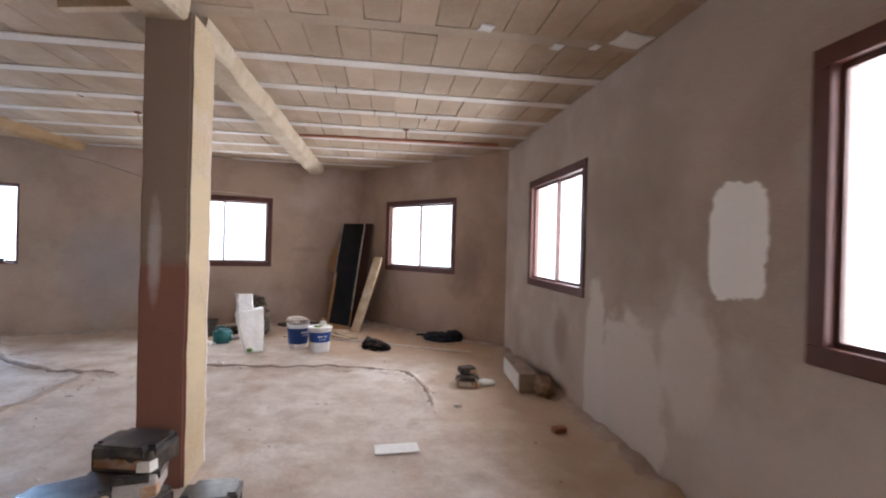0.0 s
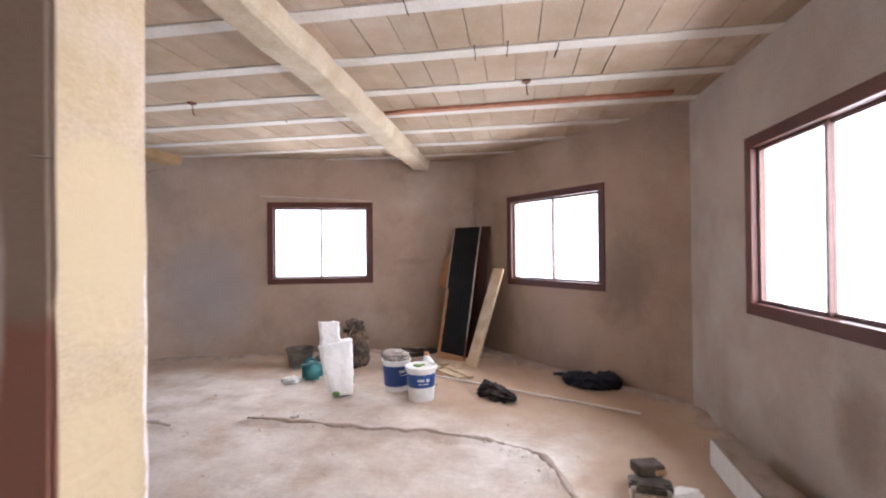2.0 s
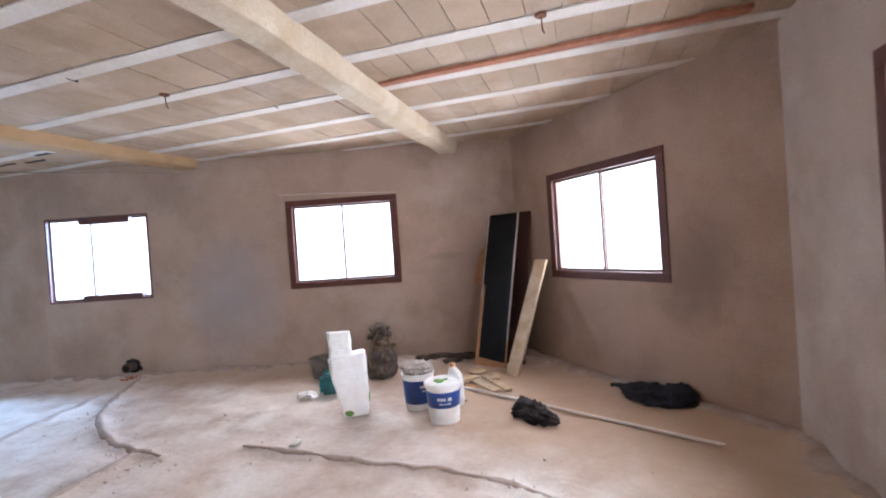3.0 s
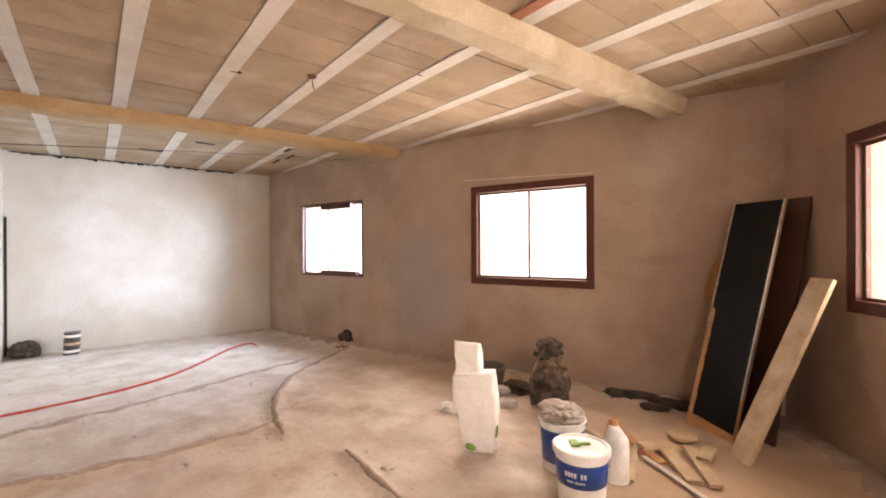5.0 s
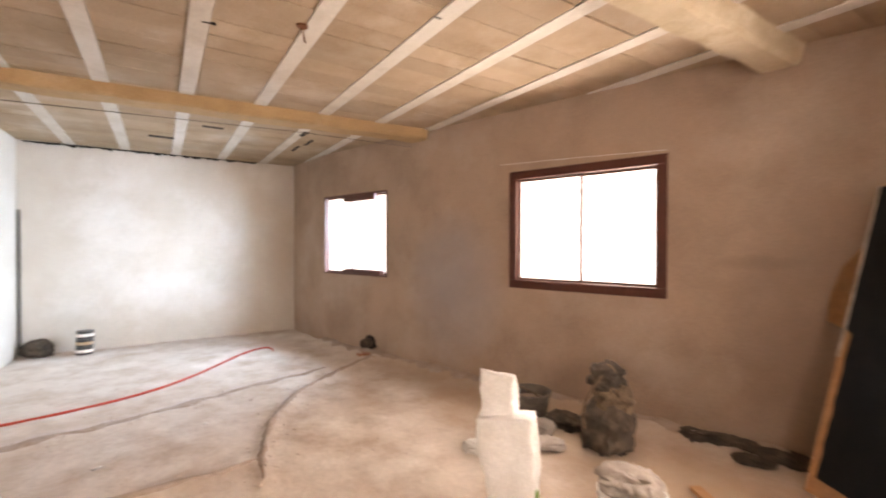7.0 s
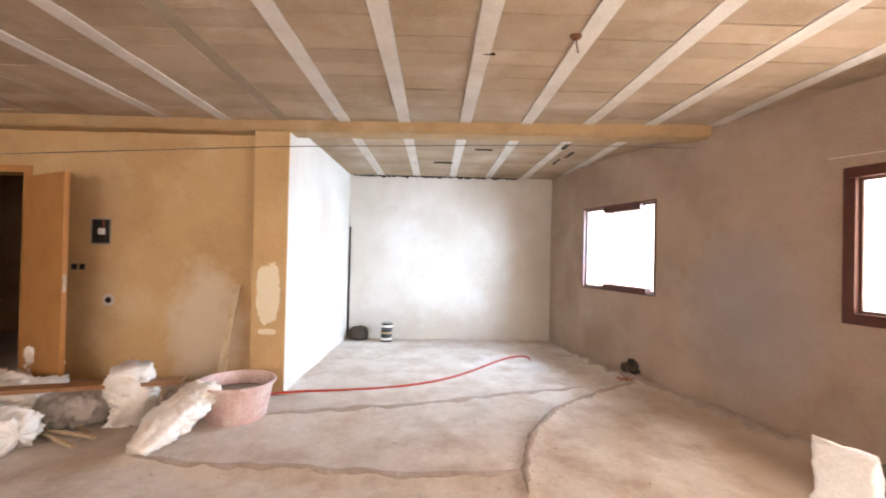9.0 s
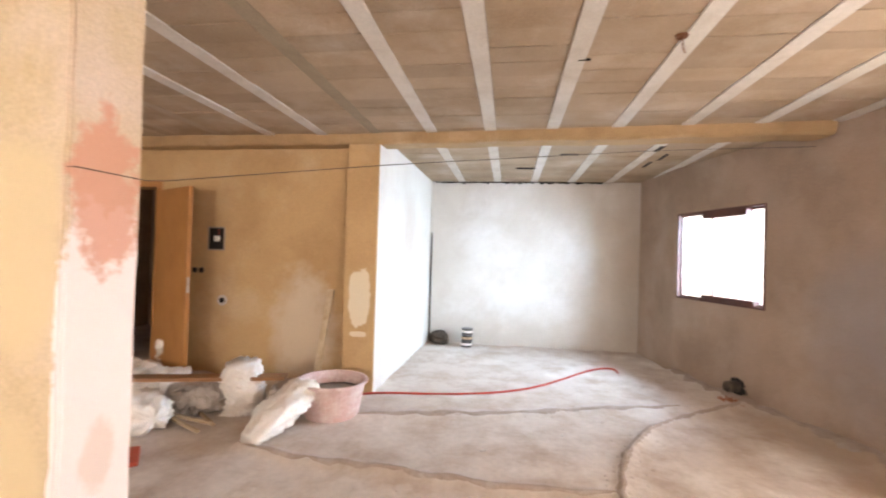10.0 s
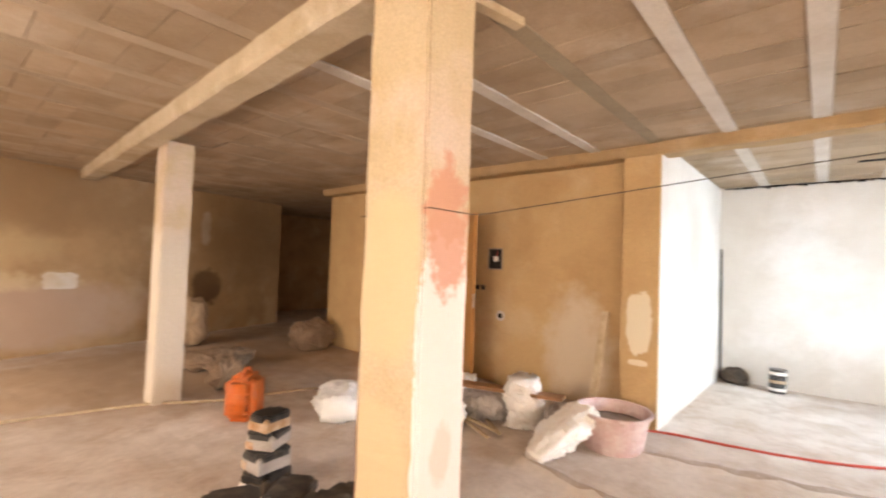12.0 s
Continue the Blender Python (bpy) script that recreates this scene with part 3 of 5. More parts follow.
# coats, stains and painted shade on the walls, floor and columns
WHITE, PALE, DARK_BROWN, BUFF, PINK = (0.80, 0.79, 0.77), (0.55, 0.50, 0.455), (0.19, 0.135, 0.10), (0.60, 0.47, 0.29), (0.78, 0.70, 0.68)
F_ = M["floor"]
# darker, browner floor along the north and east walls and in the south
blotch(F_, (0.9, 6.75, 0.0), (1.75, 1.15, 0.5), (0.42, 0.29, 0.185), 61, 2, 0.55, 0.5, 0.8, 2.2)
blotch(F_, (1.9, 4.6, 0.0), (0.75, 2.4, 0.5), (0.42, 0.30, 0.195), 62, 2, 0.6, 0.5, 0.75, 2.4)
blotch(F_, (-2.6, 7.25, 0.0), (2.6, 0.6, 0.5), (0.43, 0.31, 0.21), 63, 2, 0.6, 0.5, 0.7, 2.4)
blotch(F_, (-1.6, -1.9, 0.0), (3.2, 1.7, 0.5), (0.34, 0.23, 0.145), 64, 2, 0.6, 0.5, 0.85, 1.8)
E_ = M["plaster_east"]
blotch(E_, (2.2, 3.3, 0.30), (0.3, 0.42, 0.62), PALE, 3, 2, 0.14, 0.5, 0.9, 5.0)
blotch(E_, (2.2, 3.72, 0.35), (0.3, 0.16, 0.75), PALE, 5, 2, 0.14, 0.45, 0.9, 5.0)
blotch(E_, (2.2, 2.72, 0.75), (0.3, 0.22, 0.34), PALE, 7, 2, 0.3, 0.5, 0.8, 5.0)
blotch(E_, (2.2, 1.6, 0.3), (0.3, 1.3, 0.55), PALE, 8, 2, 0.6, 0.5, 0.6, 3.0)
blotch(E_, (2.2, 4.35, 0.55), (0.3, 0.14, 0.2), DARK_BROWN, 9, 2, 0.7, 0.5, 0.6)
blotch(E_, (2.2, 3.3, 1.55), (0.3, 0.5, 0.5), DARK_BROWN, 10, 2, 1.0, 0.5, 0.4, 3.0)
blotch(E_, (2.2, 2.41, 1.36), (0.3, 0.165, 0.27), WHITE, 11, 4, 0.08, 0.45, 1.0, 13.0)
blotch(E_, (2.2, 1.62, 0.52), (0.3, 0.08, 0.1), DARK_BROWN, 12, 2, 0.5, 0.4, 0.8)
P_ = M["plaster"]
blotch(P_, (1.75, 6.62, 1.0), (0.26, 0.3, 0.36), DARK_BROWN, 21, 2, 0.9, 0.6, 0.7)
blotch(P_, (0.5, 7.95, 0.45), (0.3, 0.3, 0.5), DARK_BROWN, 22, 2, 0.9, 0.6, 0.65)
blotch(P_, (-0.6, 7.99, 1.22), (0.2, 0.3, 0.04), DARK_BROWN, 23, 2, 0.9, 0.9, 0.35, 12.0)
# wall darker behind and to the left of the leaning boards
blotch(P_, (-0.25, 8.1, 0.9), (0.4, 0.4, 0.9), DARK_BROWN, 24, 2, 1.0, 0.5, 0.55, 4.0)
blotch(P_, (-3.1, 7.3, 0.9), (0.5, 0.4, 0.6), (0.30, 0.27, 0.27), 25, 2, 1.0, 0.4, 0.6, 3.0)
O_ = M["plaster_ochre"]
blotch(O_, (DX, 2.42, 0.55), (0.06, 0.34, 0.6), (0.64, 0.54, 0.42), 31, 2, 0.6, 0.6, 0.7, 5.0)
blotch(O_, (-3.65, 3.08, 0.95), (0.03, 0.11, 0.28), (0.72, 0.63, 0.47), 32, 3, 0.08, 0.5, 1.0, 12.0)
blotch(O_, (-3.65, 3.08, 0.58), (0.03, 0.085, 0.028), (0.72, 0.63, 0.47), 33, 3, 0.1, 0.6, 0.9, 18.0)
A_ = M["plaster_pale"]
blotch(A_, (-5.0, 3.28, 1.6), (0.35, 0.1, 0.5), (0.42, 0.31, 0.23), 35, 2, 1.0, 0.5, 0.6, 3.0)
# corner strip the window jamb keeps unlit, its shade painted in
blotch(A_, (-6.45, 6.5, 1.3), (0.4, 0.3, 1.6), (0.42, 0.33, 0.25), 36, 2, 1.0, 0.3, 0.6, 3.0)
S_ = M["plaster_south"]
sy = lambda x: -2.9 + (x - 2.4) * 0.2704
blotch(S_, (0.3, sy(0.3), 0.55), (2.0, 1.0, 0.45), (0.50, 0.36, 0.27), 41, 3, 0.5, 0.5, 0.8, 3.0)
blotch(S_, (-0.62, sy(-0.62), 1.0), (0.19, 0.2, 0.12), (0.72, 0.66, 0.58), 42, 5, 0.12, 0.9, 1.0, 9.0)
blotch(S_, (0.2, sy(0.2), 1.45), (0.9, 0.5, 0.3), (0.55, 0.40, 0.22), 43, 2, 0.7, 0.6, 0.7, 4.0)
# dark hollow, painted flat on the wall
blotch(S_, (-2.78, sy(-2.78), 0.85), (0.3, 0.3, 0.34), (0.15, 0.09, 0.05), 44, 2, 0.3, 0.6, 0.95, 5.0)
blotch(S_, (-2.72, sy(-2.72), 1.92), (0.09, 0.3, 0.3), (0.60, 0.50, 0.38), 45, 3, 0.3, 0.7, 0.9, 9.0)
# fall-off of light towards the passage, put into the wall colour
blotch(S_, (-3.6, sy(-3.6), 1.8), (1.2, 0.6, 0.9), (0.26, 0.16, 0.085), 46, 2, 0.9, 0.5, 0.8, 2.5)
blotch(S_, (1.0, sy(1.0), 1.0), (1.8, 1.0, 0.16), (0.62, 0.48, 0.30), 47, 2, 0.5, 0.9, 0.7, 6.0)
# shade under the ceiling, put into the wall colour
blotch(S_, (0.4, sy(0.4), 2.15), (2.4, 1.0, 0.5), (0.34, 0.21, 0.11), 48, 3, 0.6, 0.6, 0.7, 3.0)
C_ = M["column"]
blotch(C_, (-0.405, 3.24, 1.38), (0.03, 0.13, 0.28), BUFF, 51, 3, 0.4, 0.4, 0.9)
blotch(C_, (-0.405, 3.22, 0.72), (0.03, 0.12, 0.24), BUFF, 52, 3, 0.4, 0.4, 0.9)
blotch(C_, (-0.525, 3.39, 0.55), (0.125, 0.03, 0.95), PINK, 53, 6, 0.08, 0.6, 1.0, 13.0)
blotch(C_, (-0.525, 3.39, 1.56), (0.11, 0.03, 0.22), (0.58, 0.29, 0.20), 54, 2, 0.3, 1.1, 0.85, 11.0)
blotch(C_, (-0.525, 3.39, 0.80), (0.05, 0.03, 0.10), (0.64, 0.50, 0.42), 55, 2, 0.4, 0.7, 0.6, 14.0)
# south face much darker over its full height: reddish below, brown above
blotch(C_, (-0.525, 3.09, 0.4), (0.13, 0.02, 0.85), (0.21, 0.095, 0.065), 56, 8, 0.25, 0.15, 1.0)
blotch(C_, (-0.525, 3.09, 1.95), (0.13, 0.02, 0.78), (0.20, 0.14, 0.10), 57, 8, 0.3, 0.2, 0.95)
blotch(C_, (-0.57, 3.08, 1.25), (0.03, 0.03, 0.25), (0.46, 0.40, 0.36), 60, 2, 0.7, 0.4, 0.7, 12.0)
blotch(C_, (-0.945, -0.5, 0.8), (0.25, 0.25, 0.85), (0.62, 0.55, 0.46), 58, 4, 0.5, 0.5, 0.85)


# ---- soft and lathe shapes ----
def sack_mesh(L, W, H, seed, fold=0.12, prof=None, nu=64, nv=44, flat=True):
    """A crumpled sack along x: full in the middle, drawn in at the ends, flattened where it lies."""
    bm = bmesh.new()
    prof = prof or (lambda u: (1 - abs(2 * u - 1) ** 4) ** 0.5 * 0.85 + 0.15)
    rows = []
    for i in range(nu + 1):
        u = i / nu
        p = prof(u)
        row = []
        for j in range(nv):
            a = 2 * math.pi * j / nv
            c, s = math.cos(a), math.sin(a)
            r = (abs(c) ** 3 + abs(s) ** 3) ** (-1 / 3)
            q = Vector((u * 5 * L, c * 2.0, s * 2.0 + seed * 3.7))
            k = 1 + fold * 1.7 * noise.noise(q) + fold * 1.3 * (0.35 - abs(noise.noise(q * 2.3))) + fold * 0.5 * noise.noise(q * 6) + fold * 1.6 * (0.22 - abs(noise.noise(q * 4.3 + Vector((7, 3, 1))))) + fold * 0.9 * (0.2 - abs(noise.noise(Vector((q.x * 2.2, q.y * 7.0, q.z * 7.0)))))
            z = H / 2 + s * r * k * p * H / 2
            if flat:
                z = max(z, 0.0)
            row.append(bm.verts.new((L * (u - 0.5) + 0.04 * noise.noise(q * 1.7), c * r * k * p * W / 2, z)))
        rows.append(row)
    for p, q in zip(rows, rows[1:]):
        for j in range(nv):
            bm.faces.new((p[j], p[(j + 1) % nv], q[(j + 1) % nv], q[j]))
    bm.faces.new(list(reversed(rows[0])))
    bm.faces.new(rows[-1])
    return bm


def sack(name, x, y, z, rz, L, W, H, seed, material, label, category="sack", fold=0.12, rx=0, ry=0, prof=None, flat=True):
    return thing(name, sack_mesh(L, W, H, seed, fold, prof, flat=flat), material, label, category, smooth=True, m=pose(x, y, z, rx, ry, rz))


def rubble(name, x, y, n, spread, size, material, label, category, seed):
    """A small heap of broken lumps, one mesh."""
    rnd = random.Random(seed)
    bm = bmesh.new()
    for i in range(n):
        s = size * rnd.uniform(0.35, 1.0)
        d = spread * rnd.random() ** 0.7
        a = rnd.uniform(0, 6.28)
        m = pose(d * math.cos(a), d * math.sin(a) * 0.7, s * 0.3, rnd.uniform(-30, 30), rnd.uniform(-30, 30), rnd.uniform(0, 360))
        r = bmesh.ops.create_icosphere(bm, subdivisions=1, radius=s, matrix=m @ Matrix.Diagonal((1, rnd.uniform(0.6, 1), rnd.uniform(0.4, 0.7), 1)))
        for v in r["verts"]:
            v.co += Vector((rnd.uniform(-1, 1), rnd.uniform(-1, 1), rnd.uniform(-1, 1))) * s * 0.18
    return thing(name, bm, material, label, category, "stuff", m=pose(x, y, 0))


def rod(points, r, name, material, label, category, parent=None, order=4):
    cu = bpy.data.curves.new(name, 'CURVE')
    cu.dimensions = '3D'
    cu.bevel_depth, cu.bevel_resolution = r, 3
    sp = cu.splines.new('NURBS')
    sp.points.add(len(points) - 1)
    for p, q in zip(sp.points, points):
        p.co = (*q, 1)
    sp.use_endpoint_u, sp.order_u = True, min(order, len(points))
    sp.resolution_u = 8
    cu.materials.append(material)
    ob = new(name, cu)
    if parent:
        ob.parent = parent
        return tagged(ob, label)
    return tagged(ob, label, category)


# ---- the white sack, buckets and clutter by the north wall ----
def stiff_bag(w0, w1, d0, d1, h, x0, x1, slope, seed, crumple, turn=0.0):
    """A stiff, boxy plastic bag with creased flat sides, narrower at its foot, its top edge cut aslant."""
    bm = bmesh.new()
    N, K = 64, 40
    rows = []
    for i in range(K + 1):
        u = i / K
        w = w0 + (w1 - w0) * min(1, u * 1.7) ** 0.8
        d = d0 + (d1 - d0) * u
        row = []
        for j in range(N):
            a = 2 * math.pi * j / N
            c, t_ = math.cos(a), math.sin(a)
            r = (abs(c) ** 9 + abs(t_) ** 9) ** (-1 / 9)
            q = Vector((c * 1.3, t_ * 1.3, u * 2.4 + seed))
            k = 1 + crumple * (noise.noise(q) + 0.8 * (0.3 - abs(noise.noise(q * 1.9))) + 0.35 * (0.25 - abs(noise.noise(q * 4.7))))
            x = x0 + (x1 - x0) * u + c * r * k * w / 2
            row.append(bm.verts.new((x, t_ * r * k * d / 2 + turn * u, h * u + slope * x * u ** 2 + 0.012 * noise.noise(q * 3) * u)))
        rows.append(row)
    for p, q in zip(rows, rows[1:]):
        for j in range(N):
            bm.faces.new((p[j], p[(j + 1) % N], q[(j + 1) % N], q[j]))
    bm.faces.new(list(reversed(rows[0])))
    bm.faces.new(rows[-1])
    return bm


def tall_sack():
    ob = empty("plaster_sack", "tall white plastic sack standing folded with green printed corners", "sack", pose(-0.925, 6.15, 0, 0, 0, 34))
    part("bag_body", stiff_bag(0.19, 0.28, 0.12, 0.13, 0.50, 0.03, -0.03, 0.16, 2, 0.15), M["white_plastic"], ob, smooth=True)
    bm = stiff_bag(0.22, 0.175, 0.08, 0.05, 0.33, 0, 0.0, -0.12, 9, 0.2)
    bmesh.ops.transform(bm, matrix=pose(-0.055, 0.035, 0.36, 0, -4, 0), verts=bm.verts)
    part("bag_top", bm, M["white_plastic"], ob, "folded upper end", smooth=True)
    for x, y, z, sx, sz in ((0.122, -0.03, 0.13, 0.02, 0.055), (-0.03, -0.05, 0.03, 0.045, 0.028)):
        bm = bmesh.new()
        bmesh.ops.create_icosphere(bm, subdivisions=2, radius=1.0, matrix=pose(x, y, z, 0, 12, 20) @ Matrix.Diagonal((sx, 0.03, sz, 1)))
        part("print", bm, M["green_print"], ob, "green printed corner", smooth=True)


tall_sack()


def bucket(x, y, rz, lid, label):
    ob = empty("paint_bucket", label, "bucket", pose(x, y, 0, 0, 0, rz), group="paint buckets")
    R0, R1, H = 0.115, 0.135, 0.30
    rr = lambda z: R0 + (R1 - R0) * z / H
    b0 = 0.13 if lid else 0.055
    bm = bmesh.new()
    tube(bm, [(R0 - 0.006, 0.0), (R0, 0.006), (rr(b0), b0)], 40, cap1=False)
    tube(bm, [(rr(0.25), 0.25), (R1, 0.285), (R1 + 0.007, 0.287), (R1 + 0.007, 0.297), (R1 - 0.004, 0.3), (R1 - 0.008, 0.26), (R0, 0.05)], 40, cap0=False, cap1=True)
    part("body", bm, M["bucket_white"], ob, "white plastic tub", smooth=False)
    bm = bmesh.new()
    tube(bm, [(rr(b0), b0), (rr(b0) + 0.001, b0 + 0.001), (rr(0.25) + 0.001, 0.249), (rr(0.25), 0.25)], 40, cap0=False, cap1=False)
    part("band", bm, M["bucket_blue"], ob, "wide blue printed band", smooth=True)
    # unreadable print on the band
    for k, (a0, z, n_) in enumerate(((-100, 0.20, 7), (-96, 0.165, 11))):
        bm = bmesh.new()
        for i in range(n_):
            if i == 4:
                continue
            a = radians(a0 + i * (7 if k == 0 else 3.6))
            m = Matrix.Translation((math.cos(a) * (rr(z) + 0.003), math.sin(a) * (rr(z) + 0.003), z)) @ Matrix.Rotation(a, 4, 'Z')
            box(bm, -0.001, 0.001, -0.0055 if k == 0 else -0.003, 0.0055 if k == 0 else 0.003, -0.011 if k == 0 else -0.004, 0.011 if k == 0 else 0.004, m)
        part("print", bm, M["bucket_white"], ob, "white bars of print")
    if lid:
        bm = bmesh.new()
        tube(bm, [(R1 + 0.011, 0.278), (R1 + 0.012, 0.303), (R1 + 0.004, 0.309), (R1 - 0.008, 0.306), (R1 - 0.012, 0.299), (0.02, 0.298)], 44, cap0=False)
        part("lid", bm, M["bucket_white"], ob, "white snap-on lid")
    pts = [(R1 * math.cos(a) * 1.06, R1 * 1.06 * math.sin(a), 0.272 - 0.13 * math.sin(a * 1.0)) for a in [math.pi * i / 10 for i in range(11)]]
    rod(pts, 0.0028, "handle", M["chrome"], "thin wire handle", "", ob)
    return ob


bucket(-0.42, 6.38, 40, False, "blue and white paint bucket with a rag on top")
bucket(-0.12, 6.13, 10, True, "blue and white paint bucket with a closed lid")
sack("rag", -0.42, 6.37, 0.285, 30, 0.25, 0.2, 0.085, 5, M["sack_grey"], "crumpled grey dirty rag lying on a bucket", "rag", fold=0.35)
bm = bmesh.new()
box(bm, -0.05, 0.05, -0.012, 0.012, 0, 0.012)
box(bm, -0.055, -0.01, -0.035, 0.035, 0, 0.015)
thing("scraper", bm, M["green_print"], "small pale green plastic scraper on a lid", "scraper", bevel=0.004, m=pose(-0.13, 6.14, 0.3, 0, 0, 50))


def bottle():
    ob = empty("plastic_bottle", "white plastic jug-like bottle with a cap", "bottle", pose(-0.12, 6.47, 0, 0, 0, 30) @ Matrix.Scale(1.25, 4))
    bm = bmesh.new()
    tube(bm, [(0.05, 0.036, 0, 0, 0), (0.055, 0.04, 0.008, 0, 0), (0.055, 0.04, 0.17, 0, 0), (0.05, 0.036, 0.2, 0, 0), (0.032, 0.025, 0.235, -0.008, 0), (0.018, 0.018, 0.26, -0.012, 0)], 28)
    part("body", bm, M["bucket_white"], ob, smooth=True)
    bm = bmesh.new()
    tube(bm, [(0.02, 0.02, 0.258, -0.012, 0), (0.02, 0.02, 0.282, -0.012, 0)], 20)
    part("cap", bm, M["chipboard"], ob, "tan screw cap")


bottle()


def jug(name, x, y, rz, w, d, h, material, label, cap, full=0.8):
    ob = empty(name, label, "jerrycan", pose(x, y, 0, 0, 0, rz))
    bm = bmesh.new()
    box(bm, -w / 2, w / 2, -d / 2, d / 2, 0.0, h * full)
    bmesh.ops.bevel(bm, geom=list(bm.edges), offset=min(w, d) * 0.22, segments=4, affect='EDGES')
    for i in range(3):
        z = h * (0.2 + 0.2 * i)
        box(bm, -w / 2 - 0.003, w / 2 + 0.003, -d / 2 + 0.03, d / 2 - 0.03, z, z + 0.012)
    part("body", bm, material, ob, smooth=True)
    rod([(-w * 0.3, 0, h * (full - 0.02)), (-w * 0.28, 0, h * (full + 0.15)), (w * 0.1, 0, h * (full + 0.16)), (w * 0.16, 0, h * (full - 0.02))], 0.013, "handle", material, "", "", ob)
    bm = bmesh.new()
    tube(bm, [(0.024, h * (full - 0.02)), (0.024, h * (full + 0.06)), (0.02, h * (full + 0.08))], 18, m=Matrix.Translation((w * 0.32, 0, 0)))
    part("cap", bm, cap, ob, "round screw cap", smooth=False)
    return ob


jug("teal_jerrycan", -1.4, 6.6, 25, 0.21, 0.15, 0.24, M["teal"], "small teal plastic jerrycan on the floor", M["black"])
jug("orange_jerrycan", -1.28, 0.48, 40, 0.33, 0.25, 0.42, M["orange"], "orange plastic jerrycan standing on the floor", M["orange"], 0.93)
sack("plastic_wrap", -1.55, 6.42, 0, 20, 0.16, 0.12, 0.07, 9, M["white_plastic"], "small crumpled scrap of white plastic film", "plastic scrap", fold=0.3)


def pail(name, x, y, r, h, material, label, fill=None):
    ob = empty(name, label, "bucket", pose(x, y, 0))
    bm = bmesh.new()
    tube(bm, [(r * 0.78, 0.0), (r * 0.8, 0.01), (r * 0.98, h * 0.93), (r * 1.06, h * 0.94), (r * 1.06, h), (r * 0.98, h), (r * 0.95, h * 0.9), (r * 0.78, 0.03)], 40, cap1=True, wob=0.02, seed=3)
    part("tub", bm, material, ob, smooth=False)
    if fill:
        bm = bmesh.new()
        tube(bm, [(r * 0.88, h * 0.66), (r * 0.6, h * 0.7), (r * 0.3, h * 0.76), (0.01, h * 0.77)], 30, cap0=True, wob=0.08, seed=5)
        part("filling", bm, fill, ob, "dried mortar inside", smooth=True)
    return ob


pail("mortar_pail", -1.8, 7.12, 0.16, 0.21, M["grey_pail"], "dark rubber pail caked with mortar", M["mortar"])
rod([(-1.95, 7.08, 0.19), (-1.9, 7.0, 0.27), (-1.72, 7.02, 0.27), (-1.65, 7.1, 0.19)], 0.006, "rope", M["tan_bag"], "short piece of rope over a pail", "rope")


def rucksack():
    ob = empty("tool_bag", "dark dusty bag with brown straps standing upright", "bag", pose(-1.12, 7.18, 0, 0, 0, 10))
    part("bag_body", sack_mesh(0.31, 0.28, 0.29, 12, 0.2), M["dark_bag"], ob, smooth=True)
    bm = sack_mesh(0.22, 0.19, 0.22, 15, 0.35)
    bmesh.ops.transform(bm, matrix=pose(0.02, 0.02, 0.22, 0, 0, 30), verts=bm.verts)
    part("bag_middle", bm, M["tan_bag"], ob, "tan upper pocket", smooth=True)
    bm = sack_mesh(0.22, 0.18, 0.17, 18, 0.3)
    bmesh.ops.transform(bm, matrix=pose(-0.02, 0.02, 0.37, 0, 0, 70), verts=bm.verts)
    part("bag_top", bm, M["dark_bag"], ob, "crumpled open top", smooth=True)
    rod([(-0.1, -0.12, 0.12), (-0.14, -0.16, 0.28), (-0.06, -0.13, 0.4), (0.0, -0.09, 0.5)], 0.009, "strap", M["tan_bag"], "brown strap", "", ob)
    rod([(0.05, 0.0, 0.48), (0.02, 0.0, 0.57), (-0.06, 0.02, 0.57), (-0.09, 0.02, 0.47)], 0.008, "carry_loop", M["tan_bag"], "brown carry loop", "", ob)


rucksack()
sack("dark_rag", -1.5, 7.22, 0, 15, 0.3, 0.16, 0.09, 22, M["dark_bag"], "dark rag lying by the wall", "rag", fold=0.3)
sack("stone_lump", -1.36, 6.86, 0, 40, 0.2, 0.16, 0.05, 24, M["sack_grey"], "flat pale lump of plaster", "lump", fold=0.12)
sack("stone_lump", -1.52, 6.98, 0, 10, 0.14, 0.12, 0.10, 25, M["sack_grey"], "rounded grey-green lump of plaster", "lump", fold=0.15)


# ---- leaning boards ----
def leaning(a, b, top, wid):
    """A frame for a board that stands on the edge a-b and leans so that its top runs through top."""
    a, b, top = Vector(a), Vector(b), Vector(top)
    x = (b - a).normalized()
    z = (top - a)
    z = (z - x * z.dot(x)).normalized()
    y = z.cross(x)
    return Matrix(((x.x, y.x, z.x, a.x), (x.y, y.y, z.y, a.y), (x.z, y.z, z.z, a.z), (0, 0, 0, 1)))


